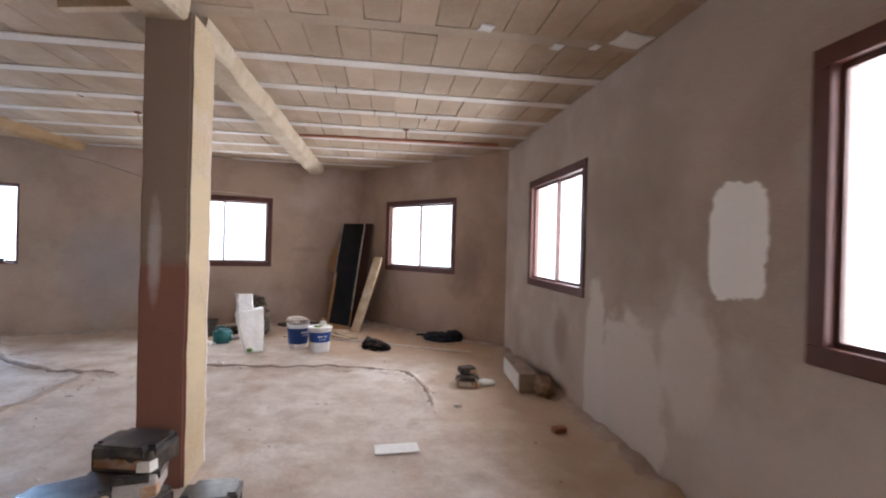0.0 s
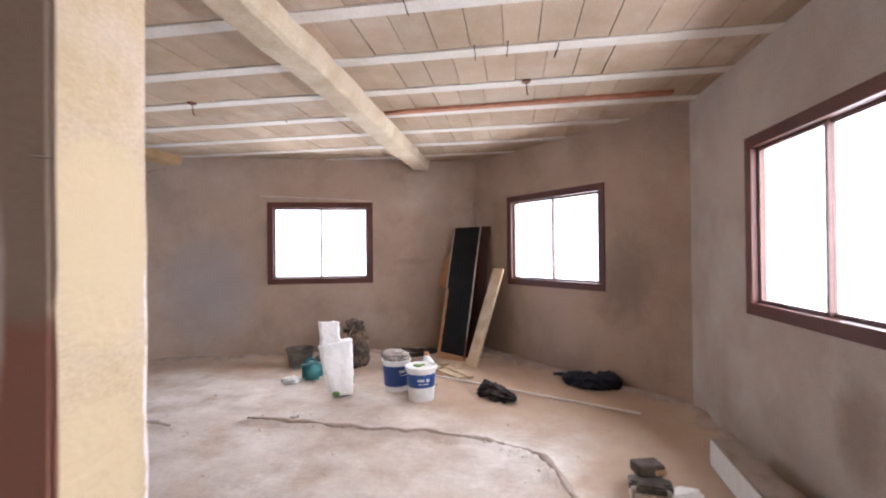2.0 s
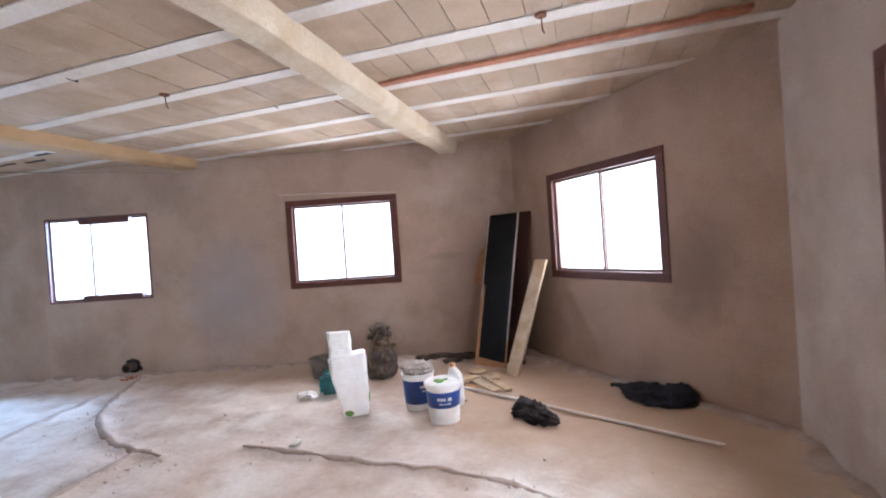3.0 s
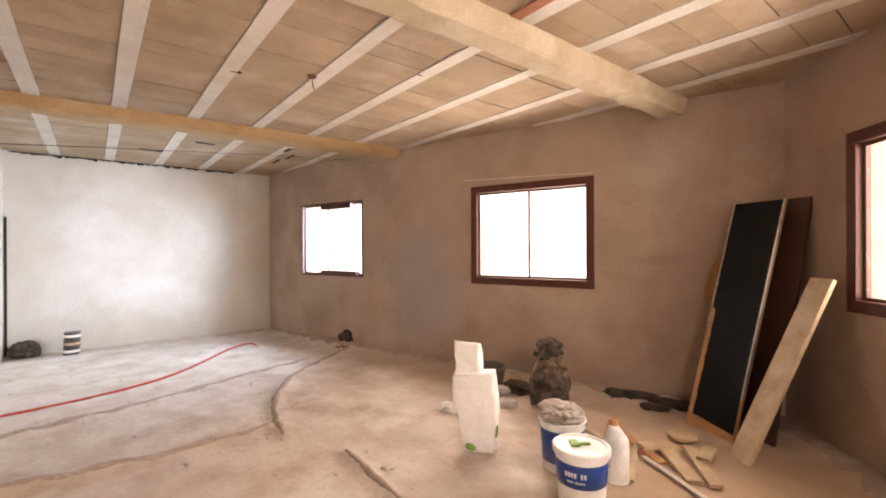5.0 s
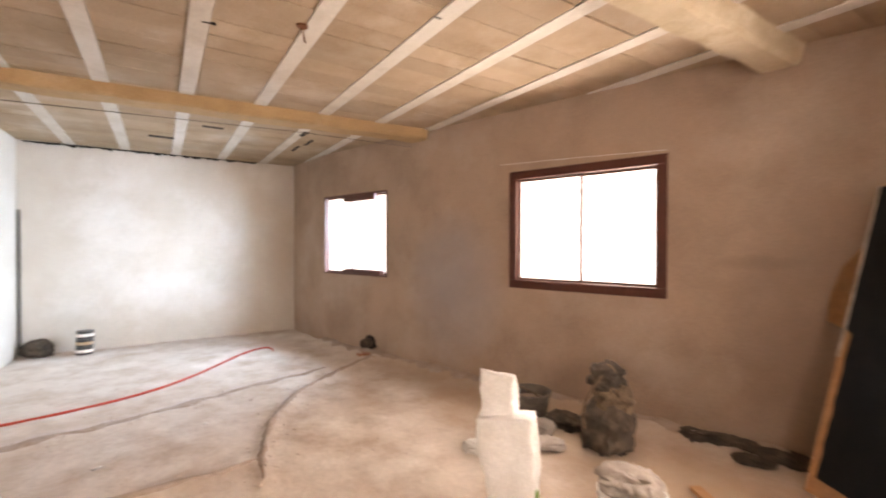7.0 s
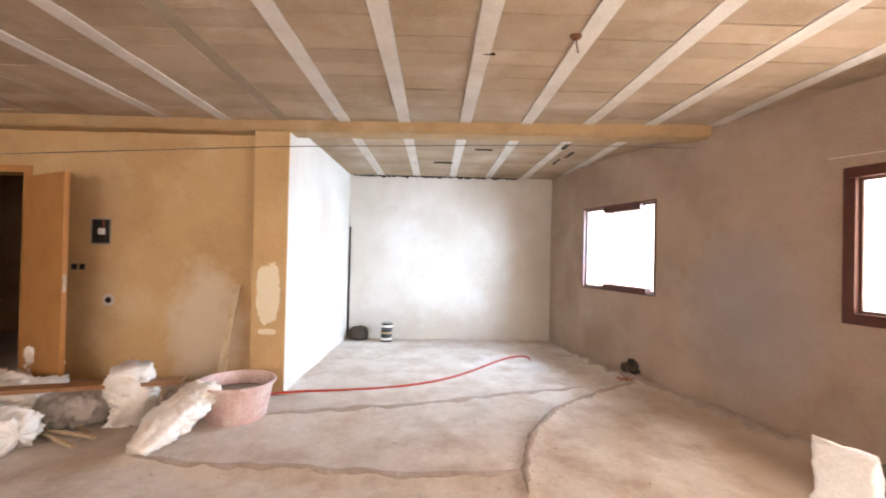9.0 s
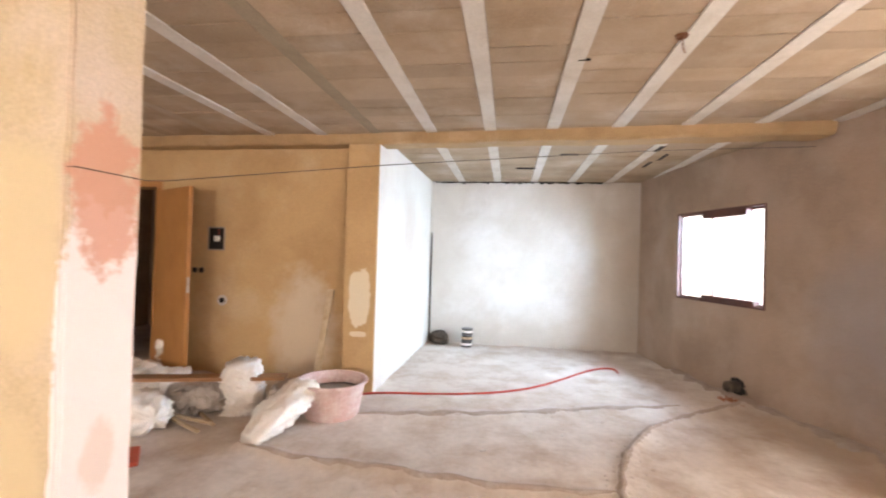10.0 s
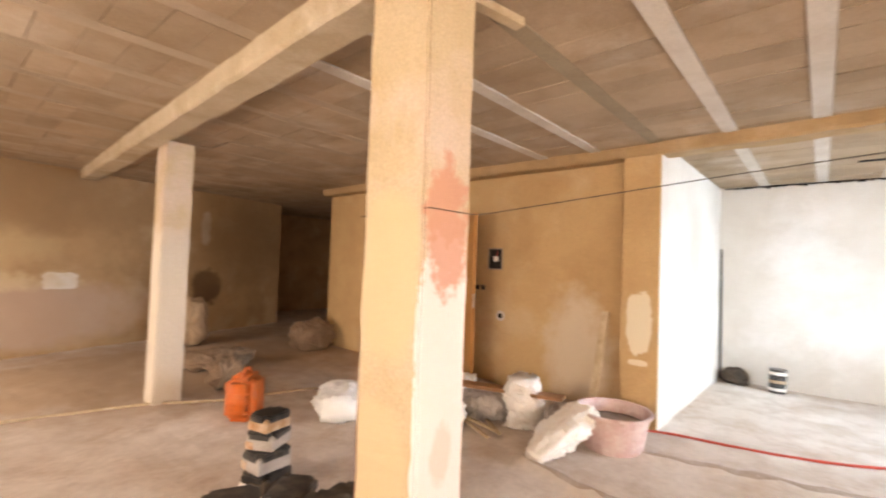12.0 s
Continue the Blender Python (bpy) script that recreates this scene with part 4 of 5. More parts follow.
def black_panel():
    m = leaning((-0.24, 7.66, 0.0), (0.13, 7.50, 0.0), (-0.02, 8.10, 1.70), 0.42)
    ob = empty("board_panel", "black-faced board with chipboard core leaning in the corner", "board", m)
    W, H = 0.40, 1.735
    bm = bmesh.new()
    box(bm, 0, W, 0, 0.018, 0, H)
    part("core", bm, M["chipboard"], ob, "orange chipboard core", bevel=0.002)
    bm = bmesh.new()
    n_ = 60
    left = [(0.045 + 0.012 * noise.noise(Vector((i * 0.35, 2, 0))) if i < 30 else 0.014, 0.09 + (H - 0.095) * i / n_) for i in range(n_ + 1)]
    lv = [bm.verts.new((x, -0.004, z)) for x, z in left]
    rv = [bm.verts.new((W - 0.012, -0.004, z - (0.03 if i == 0 else 0))) for i, (x, z) in enumerate(left)]
    for i in range(n_):
        bm.faces.new((lv[i], rv[i], rv[i + 1], lv[i + 1]))
    bmesh.ops.solidify(bm, geom=list(bm.faces), thickness=0.004)
    part("black_face", bm, M["black_board"], ob, "matt black laminate, torn at the foot")
    for x0, z0 in ((0.0, 0.75), (W - 0.012, 0.3)):
        bm = bmesh.new()
        box(bm, x0, x0 + 0.012, -0.008, 0.02, z0, H)
        part("edge_trim", bm, M["chrome"], ob, "worn pale metal edging", bevel=0.002)


black_panel()


def red_panel():
    m = leaning((0.02, 7.75, 0.0), (0.36, 7.62, 0.0), (0.16, 8.10, 1.66), 0.4)
    ob = empty("veneer_panel", "dark red veneered panel leaning behind the black board", "board", m)
    bm = bmesh.new()
    box(bm, 0, 0.30, 0.012, 0.034, 0, 1.72)
    part("panel", bm, M["mahogany"], ob, bevel=0.002)
    bm = bmesh.new()
    box(bm, 0.30, 0.306, 0.010, 0.036, 0, 1.722)
    part("edge_band", bm, M["mahogany"], ob)
    m = leaning((-0.36, 7.82, 0.0), (-0.1, 7.75, 0.0), (-0.2, 8.09, 1.2), 0.3)
    ob = empty("chipboard_offcut", "torn orange chipboard offcut leaning behind the board", "board", m)
    bm = bmesh.new()
    vs = [(0.17, 0.0), (0.28, 0.0), (0.29, 1.38), (0.18, 1.40), (0.08, 1.25), (0.04, 1.04), (0.05, 0.92), (0.15, 0.88)]
    f = bm.faces.new([bm.verts.new((x, 0.01, z)) for x, z in vs])
    bmesh.ops.solidify(bm, geom=[f], thickness=0.015)
    part("panel", bm, M["chipboard"], ob)


red_panel()
m = leaning((0.16, 7.31, 0.0), (0.30, 7.22, 0.0), (0.60, 7.74, 1.16), 0.15)
bm = bmesh.new()
box(bm, 0, 0.155, 0, 0.03, 0, 1.27)
thing("plank", bm, M["wood"], "pale raw wooden plank leaning on the wall", "plank", bevel=0.003, m=m)

# offcuts on the floor
for i, (x, y, rz, L, w, h, z) in enumerate(((-0.24, 6.72, 118, 0.5, 0.035, 0.02, 0), (-0.16, 6.74, 115, 0.52, 0.03, 0.02, 0), (-0.15, 7.02, 60, 0.24, 0.08, 0.025, 0.02), (0.02, 6.92, 135, 0.46, 0.085, 0.025, 0),
                                            (0.12, 7.0, 128, 0.5, 0.07, 0.025, 0.0), (0.10, 7.14, 100, 0.22, 0.075, 0.02, 0.022), (-0.3, 7.0, 150, 0.6, 0.06, 0.02, 0), (-0.5, 6.9, 165, 0.45, 0.03, 0.018, 0))):
    bm = bmesh.new()
    box(bm, -L / 2, L / 2, -w / 2, w / 2, 0, h)
    thing("wood_offcut", bm, M["wood"] if i != 6 else M["chipboard"], "short pale wooden offcut lying on the floor", "offcut", bevel=0.002, group="wooden offcuts", m=pose(x, y, z + 0.008, 0, 2 if z else 0, rz))
bm = bmesh.new()
tube(bm, [(0.09, 0.0), (0.095, 0.012), (0.09, 0.022)], 26, wob=0.06)
thing("plaster_disc", bm, M["wood"], "flat round pale scrap lying on the floor", "scrap", m=pose(-0.13, 7.34, 0.01))
for x, y, L, w, h, s in ((-0.75, 7.87, 0.5, 0.14, 0.055, 2), (-0.42, 7.93, 0.3, 0.14, 0.05, 3), (-0.52, 7.76, 0.2, 0.1, 0.03, 6)):
    sack("dark_scrap", x, y, 0, 17, L, w, h, s, M["dark_bag"], "dark heap of scraps by the wall", "scraps", fold=0.45)
bm = bmesh.new()
box(bm, 0, 2.08, -0.016, 0.016, 0, 0.012)
thing("batten", bm, M["rib"], "long thin pale batten lying on the floor", "batten", bevel=0.002, m=pose(-0.15, 6.84, 0.016, 0, 0, -25.9))


def crumpled_cloth(name, label, category, m, lobes, material):
    """A cloth dropped in soft lobes: each lobe is (x, y, turn, length, width, height, seed)."""
    ob = empty(name, label, category, m)
    for x, y, turn, L, w, h, seed in lobes:
        bm = sack_mesh(L, w, h, seed, 0.42, lambda u: 0.35 + 0.65 * math.sin(u * math.pi) ** 0.6, nu=48, nv=36)
        bmesh.ops.transform(bm, matrix=pose(x, y, 0, 0, 0, turn), verts=bm.verts)
        part("fold", bm, material, ob, smooth=True)
    return ob


crumpled_cloth("work_gloves", "crumpled dark dusty work gloves dropped on the floor", "gloves", pose(0.57, 6.22, 0.0, 0, 0, -20),
               ((-0.11, 0.03, 60, 0.19, 0.14, 0.12, 4), (0.06, -0.03, -8, 0.26, 0.12, 0.085, 6), (-0.03, 0.06, -35, 0.2, 0.09, 0.10, 8)), M["dark_cloth"])
crumpled_cloth("dark_jacket", "dark navy jacket lying crumpled along the wall", "jacket", pose(1.44, 6.72, 0.0, 0, 0, -38),
               ((0.02, 0, 0, 0.52, 0.24, 0.10, 31), (0.2, 0.03, 20, 0.24, 0.2, 0.135, 33), (-0.28, 0.05, 10, 0.24, 0.07, 0.055, 35), (-0.1, -0.05, -14, 0.3, 0.13, 0.08, 37)), M["navy_cloth"])
rod([(1.28, 6.98, 0.02), (1.15, 7.06, 0.03), (1.08, 7.12, 0.015)], 0.012, "cable_end", M["black"], "short black cable end on the floor", "cable")


# ---- east wall: block, boxes, bits ----
def junction_box(x, y, z, rz, w, d, h, label, lid=True, tilt=0, body="tan_box"):
    ob = empty("junction_box", label, "box", pose(x, y, z, tilt, 0, rz), group="stacked boxes")
    bm = bmesh.new()
    box(bm, -w / 2, w / 2, -d / 2, d / 2, 0, h)
    part("body", bm, M[body], ob, "dusty tan sides" if body == "tan_box" else "", bevel=0.012)
    # a paper label torn along its edge, and a band of dried spill
    torn = int(abs(x * 53 + y * 29 + z * 71)) % 3
    if torn:
        bm = bmesh.new()
        xs = [-w / 2 + 0.02 + (w - 0.05) * k / 14 for k in range(15)]
        lo = [bm.verts.new((q, -d / 2 - 0.003, h * 0.22)) for q in xs]
        hi = [bm.verts.new((q, -d / 2 - 0.003, h * (0.62 + 0.22 * noise.noise(Vector((q * 40, x * 9, z * 9)))))) for q in xs]
        for k in range(14):
            bm.faces.new((lo[k], lo[k + 1], hi[k + 1], hi[k]))
        bmesh.ops.solidify(bm, geom=list(bm.faces), thickness=0.003)
        part("paper_label", bm, M["paper"] if torn == 1 else M["label_tan"], ob, "torn paper label")
    bm = bmesh.new()
    box(bm, w / 2 - 0.06, w / 2 + 0.003, -d / 2 - 0.004, -d / 2 + 0.05, h * 0.1, h * 0.6)
    rough_up(bm, 0.01, 22)
    part("spill", bm, M["label_tan"] if torn != 2 else M["sack"], ob, "dried pale spill", bevel=0.004)
    if lid:
        bm = bmesh.new()
        box(bm, -w / 2 - 0.008, w / 2 + 0.008, -d / 2 - 0.008, d / 2 + 0.008, h * 0.78, h + 0.02)
        bmesh.ops.bevel(bm, geom=[e for e in bm.edges if abs(e.verts[0].co.z - e.verts[1].co.z) > 0.01], offset=0.035, segments=4, affect='EDGES')
        bmesh.ops.bevel(bm, geom=[e for e in bm.edges if e.verts[0].co.z > h and e.verts[1].co.z > h], offset=0.01, segments=2, affect='EDGES')
        part("lid", bm, M["black"], ob, "glossy black plastic lid")
    return ob


junction_box(1.43, 4.68, 0.005, -10, 0.2, 0.14, 0.085, "black-lidded dusty plastic box on the floor", body="sack_grey")
junction_box(1.44, 4.76, 0.11, 15, 0.15, 0.11, 0.06, "small open box resting on another box", lid=False, body="dark_bag")
sack("plaster_scrap", 1.62, 4.72, 0, 20, 0.16, 0.1, 0.04, 33, M["paper"], "white crumbs of plaster on the floor", "plaster", fold=0.4)
bm = bmesh.new()
box(bm, -0.075, 0.075, -0.33, 0.33, 0, 0.17)
bmesh.ops.subdivide_edges(bm, edges=list(bm.edges), cuts=6, use_grid_fill=True)
rough_up(bm, 0.008, 9)
blk = thing("concrete_block", bm, M["mortar"], "long rough concrete block with a white painted side", "block", m=pose(1.98, 4.80, 0, 0, 0, -4))
bm = bmesh.new()
box(bm, -0.092, -0.084, -0.325, 0.32, 0.012, 0.165)
part("white_face", bm, M["patch_white"], blk, "white painted face", bevel=0.002)
sack("rubble_bag", 2.08, 4.4, 0, 80, 0.34, 0.16, 0.15, 35, M["dirt"], "brown lump of rubble against the wall", "rubble", fold=0.2)
bm = bmesh.new()
box(bm, -0.05, 0.05, -0.03, 0.03, 0, 0.04)
thing("brick_piece", bm, M["brick"], "small broken piece of red brick", "brick", bevel=0.006, m=pose(1.89, 3.6, 0.005, 0, 0, 10))
bm = bmesh.new()
box(bm, -0.14, 0.14, -0.065, 0.065, 0, 0.006)
thing("white_tile", bm, M["paper"], "white rectangular tile lying on the floor", "tile", bevel=0.002, m=pose(0.73, 3.42, 0.012, 0, 0, 4))
for i, (x, y, s) in enumerate(((1.25, 4.15, 0.05), (1.1, 4.5, 0.035), (-1.05, 5.55, 0.06), (-2.6, 4.4, 0.03), (-3.0, 5.0, 0.025), (-1.9, 4.6, 0.03), (0.2, 4.3, 0.02))):
    sack("plaster_crumb", x, y, 0, 40 * i, s, s * 0.8, s * 0.4, 50 + i, M["rib"], "small pale crumb of plaster on the floor", "crumb", fold=0.3)

# ---- boxes round the column ----
B = "dusty tan box with a black lid beside the column"
for x, y, z, rz, w, d, h, t in ((-0.84, 1.72, 0.0, 20, 0.24, 0.19, 0.10, 0), (-0.83, 1.73, 0.125, 5, 0.23, 0.18, 0.10, 0), (-0.85, 1.71, 0.25, 30, 0.22, 0.18, 0.09, 0), (-0.84, 1.73, 0.365, 12, 0.2, 0.16, 0.08, 0),
                                (-0.50, 1.98, 0.0, -25, 0.27, 0.2, 0.14, 0), (-0.76, 2.13, 0.0, 35, 0.28, 0.2, 0.15, 0), (-0.86, 2.47, 0.0, 12, 0.24, 0.2, 0.2, 0), (-0.36, 2.60, 0.0, 50, 0.26, 0.2, 0.10, 0),
                                (-0.52, 2.82, 0.0, -20, 0.3, 0.2, 0.11, 0), (-0.53, 2.82, 0.135, 10, 0.28, 0.2, 0.1, 0), (-0.5, 2.83, 0.26, -12, 0.28, 0.2, 0.1, 0), (-0.17, 2.84, 0.0, 5, 0.24, 0.18, 0.1, 0),
                                (-0.64, 2.56, 0.0, 40, 0.3, 0.22, 0.12, 0), (-0.64, 2.57, 0.145, 28, 0.3, 0.22, 0.11, 0)):
    odd = int(abs(x * 31 + y * 17 + z * 40)) % 4
    junction_box(x, y, z, rz, w, d, h, ("grey dusty box with a black lid beside the column", B, "dark plastic box with a black lid beside the column", "dark plastic box with a black lid beside the column")[odd], tilt=t, body=("sack_grey", "tan_box", "dark_bag", "dark_bag")[odd])

# ---- sacks, tub and planks by the door wall ----
tub = pail("mortar_tub", -3.06, 3.07, 0.285, 0.30, M["basin"], "wide pinkish mortar tub crusted with plaster", M["mortar"])
thing("cement_sack", sack_mesh(0.68, 0.3, 0.17, 41, 0.16, lambda u: 0.45 + 0.55 * math.sin(min(1, u * 1.25) * math.pi * 0.62)), M["sack"], "dusty white woven sack slumped against the tub", "sack", smooth=True, m=pose(-2.62, 2.84, 0.075, 0, -16, 172))
thing("cement_sack", sack_mesh(0.42, 0.32, 0.3, 43, 0.2, lambda u: 0.95 - 0.5 * max(0, u - 0.55)), M["sack"], "white woven sack standing crumpled with an open mouth", "sack", smooth=True, m=pose(-2.78, 2.38, 0.2, 0, -78, 20))
sack("cement_sack", -3.0, 2.68, 0, 30, 0.4, 0.28, 0.24, 45, M["sack_grey"], "grey dirty sack beside the tub", fold=0.2)
sack("cement_sack", -2.5, 1.72, 0, 60, 0.6, 0.34, 0.24, 47, M["sack"], "white dusty sack lying in a heap", fold=0.25)
sack("cement_sack", -2.86, 1.95, 0, 120, 0.5, 0.3, 0.22, 49, M["sack_grey"], "grey crumpled sack lying in a heap", fold=0.28)
sack("cement_sack", -3.2, 1.25, 0, 80, 0.6, 0.36, 0.24, 51, M["sack"], "white dusty sack lying before the door", fold=0.25)
sack("cement_sack", -3.5, 0.75, 0, 70, 0.5, 0.3, 0.2, 53, M["sack"], "white dusty sack lying on the threshold", fold=0.3)
thing("cement_sack", sack_mesh(0.46, 0.26, 0.2, 57, 0.22), M["sack"], "white sack standing in the doorway", "sack", smooth=True, m=pose(-3.72, 0.98, 0.2, 0, -80, 40))
sack("cement_sack", -2.05, 0.82, 0, 52, 0.85, 0.4, 0.24, 59, M["white_plastic"], "white plastic sack lying on the floor", fold=0.2, prof=lambda u: 0.25 + 0.75 * math.sin(min(1.0, u * 1.1) * math.pi * 0.7))
bm = bmesh.new()
box(bm, 0, 2.0, -0.07, 0.07, 0, 0.03)
thing("long_plank", bm, M["wood_brown"], "long brown wooden plank resting on the sacks", "plank", bevel=0.003, m=pose(-2.50, 0.75, 0.27, 0, -1, 103))
for x, y, rz, L, z in ((-2.55, 2.02, 60, 0.7, 0.02), (-2.62, 1.96, 72, 0.8, 0.035), (-2.68, 2.15, 50, 0.5, 0.02)):
    bm = bmesh.new()
    box(bm, -L / 2, L / 2, -0.015, 0.015, 0, 0.02)
    thing("stick", bm, M["wood"], "thin pale wooden stick on the floor", "stick", bevel=0.002, group="sticks", m=pose(x, y, z, 0, -3, rz))
m = leaning((-3.50, 2.66, 0.0), (-3.495, 2.73, 0.0), (-3.79, 2.83, 0.98), 0.05)
bm = bmesh.new()
box(bm, 0, 0.07, 0, 0.025, 0, 1.05)
thing("leaning_stick", bm, M["wood"], "narrow pale board leaning beside the pilaster", "board", bevel=0.002, m=m)
bm = bmesh.new()
box(bm, -0.14, 0.14, -0.08, 0.08, 0, 0.03)
rough_up(bm, 0.012, 8)
thing("red_tray", bm, M["red"], "flat bright red plastic piece on the floor", "tray", bevel=0.006, m=pose(-1.96, 2.12, 0.01, 0, 0, 40))
rod([(-3.35, 2.95, 0.02), (-3.64, 3.15, 0.02), (-3.70, 3.65, 0.015), (-3.82, 4.22, 0.015), (-4.1, 4.8, 0.015), (-4.75, 5.3, 0.015), (-5.25, 5.68, 0.02), (-5.28, 5.95, 0.03), (-5.02, 5.9, 0.015)], 0.011, "hose", M["hose"], "long thin red rubber hose lying across the floor", "hose")


# ---- alcove ----
def can_stack():
    for i, (dx, dy_) in enumerate(((0, 0), (0.012, 0.006), (-0.006, 0.01))):
        ob = empty("tin_can", "small dark tin can with a pale label in a stack", "can", pose(-6.18 + dx, 3.95 + dy_, 0.095 * i, 0, 0, 40 * i), group="stack of cans")
        bm = bmesh.new()
        tube(bm, [(0.085, 0), (0.088, 0.003), (0.085, 0.008), (0.085, 0.082), (0.088, 0.088), (0.086, 0.092)], 28)
        part("body", bm, M["black"], ob)
        bm = bmesh.new()
        tube(bm, [(0.0865, 0.028), (0.0868, 0.03), (0.0868, 0.06), (0.0865, 0.062)], 28, cap0=False, cap1=False)
        part("label_band", bm, M["sack"] if i != 1 else M["tan_box"], ob, "pale paper label")


can_stack()
sack("dirty_rag", -6.3, 3.5, 0, 80, 0.28, 0.18, 0.16, 61, M["dark_bag"], "dirty dark rag in the corner", "rag", fold=0.35)
# black strip standing in for the soft shade in the alcove's corner
bm = bmesh.new()
box(bm, -6.43, -6.40, 3.31, 3.335, 0.02, 1.75)
thing("pipe_chase", bm, M["void"], "dark strip standing in for shade in the wall corner", "chase", "structure", bevel=0.01)

# the opening low in the north wall, with rubble
hp = Vector((-4.36, 8.163 - 0.287 * 4.36, 0.12))
mh = on_wall(hp.x, hp.y, hp.z, nd.x, nd.y)
ragged("wall_hole", mh, 0.2, 0.2, M["void"], northw, 81, 0.15, "dark broken hole", power=2.2)
rubble("brick_rubble", -4.28, 6.82, 40, 0.24, 0.045, M["brick"], "broken red brick crumbs and dirt under a hole", "rubble", 3)
bm = bmesh.new()
tube(bm, [(0.055, 0), (0.055, 0.12), (0.045, 0.12), (0.045, 0.01)], 20)
thing("drain_pipe", bm, M["dark_bag"], "short dark drain pipe coming out of the wall", "pipe", m=on_wall(hp.x, hp.y, 0.13, nd.x, nd.y) @ pose(0, 0, 0, -90, 0, 0))


# ---- door, recess, switches ----
def door():
    ob = empty("door_1", "open varnished wooden door leaf with its frame", "door", kind="structure")
    y0, y1 = DOOR[1], DOOR[0]
    bm = bmesh.new()
    box(bm, DX - 0.1, DX + 0.015, y1 - 0.04, y1 + 0.03, -0.02, 2.06)
    box(bm, DX - 0.1, DX + 0.015, y0 - 0.03, y0 + 0.04, -0.02, 2.06)
    box(bm, DX - 0.1, DX + 0.015, y0 - 0.03, y1 + 0.03, 2.06, 2.13)
    part("door_frame", bm, M["door"], ob, "plain varnished frame", bevel=0.004)
    d = Vector((-3.45 - DX, 1.36 - y1, 0)).normalized()
    m = Matrix(((d.x, -d.y, 0, DX + 0.02), (d.y, d.x, 0, y1 + 0.01), (0, 0, 1, 0.015), (0, 0, 0, 1)))
    bm = bmesh.new()
    box(bm, 0, 0.78, -0.02, 0.02, 0, 2.0, m)
    leaf = part("leaf", bm, M["door"], ob, "smooth orange-brown leaf", bevel=0.003)
    bm = bmesh.new()
    box(bm, 0.778, 0.783, -0.012, 0.012, 0.92, 1.08, m)
    part("lock_plate", bm, M["chrome"], leaf, "metal lock plate")
    for z in (0.3, 1.1, 1.8):
        bm = bmesh.new()
        tube(bm, [(0.008, 0), (0.008, 0.09)], 10, m=m @ Matrix.Translation((0.0, 0.024, z)))
        part("hinge", bm, M["chrome"], leaf)


door()


def recess():
    """The open electric recess, with the box and wires in it, and the switch holes."""
    ob = empty("electric_box", "open recessed electric box with loose wires", "electric box", ws(1.38, 1.5))
    bm = bmesh.new()
    box(bm, -0.10, 0.10, 0.0, 0.012, -0.13, -0.115)
    box(bm, -0.10, 0.10, 0.0, 0.012, 0.115, 0.13)
    box(bm, -0.10, -0.088, 0.0, 0.012, -0.115, 0.115)
    box(bm, 0.088, 0.10, 0.0, 0.012, -0.115, 0.115)
    part("frame", bm, M["mortar"], ob, bevel=0.003)
    bm = bmesh.new()
    box(bm, -0.088, 0.088, 0.001, 0.003, -0.115, 0.115)
    part("back", bm, M["void"], ob, "dark hollow back")
    bm = bmesh.new()
    box(bm, -0.02, 0.04, 0.003, 0.02, -0.03, 0.03)
    part("terminal", bm, M["paper"], ob, "pale terminal block", bevel=0.003)
    rod([(0.02, 0.015, 0.03), (0.05, 0.03, 0.07), (0.03, 0.02, 0.1)], 0.003, "wire", M["hose"], "loose wire", "", ob)
    for y, z in ((1.13, 1.15), (1.21, 1.15)):
        s = empty("switch_box", "small dark empty switch box in the wall", "switch box", ws(y, z), group="switch boxes")
        bm = bmesh.new()
        box(bm, -0.03, 0.03, 0.0, 0.006, -0.03, 0.03)
        part("rim", bm, M["grey_pail"], s, bevel=0.002)
        bm = bmesh.new()
        box(bm, -0.022, 0.022, 0.006, 0.008, -0.022, 0.022)
        part("hollow", bm, M["void"], s)
    s = empty("socket_box", "round socket box with pale mortar round it", "socket box", ws(1.47, 0.83))
    bm = bmesh.new()
    tube(bm, [(0.06, 0), (0.055, 0.006), (0.035, 0.006)], 24, m=pose(0, 0, 0, -90), wob=0.1)
    part("mortar_ring", bm, M["patch_grey"], s)
    bm = bmesh.new()
    tube(bm, [(0.03, 0.006), (0.03, 0.009)], 20, m=pose(0, 0, 0, -90))
    part("hollow", bm, M["void"], s)


recess()

# ---- ceiling bits: hooks, broken blocks, red rib, wire ----
for x, y in ((-1.85, 5.40), (0.83, 5.42)):
    ob = empty("ceiling_hook", "rusty bent wire hook hanging from the ceiling", "hook", pose(x, y, CEIL), group="ceiling hooks")
    bm = bmesh.new()
    tube(bm, [(0.03, -0.012), (0.035, 0.0)], 12, wob=0.3)
    part("rust_spot", bm, M["rust"], ob)
    rod([(0, 0, 0), (0.006, 0, -0.05), (-0.004, 0.01, -0.09), (0.015, 0.01, -0.1)], 0.004, "wire", M["rust"], "", "", ob)
ceil = by_name("ceiling")
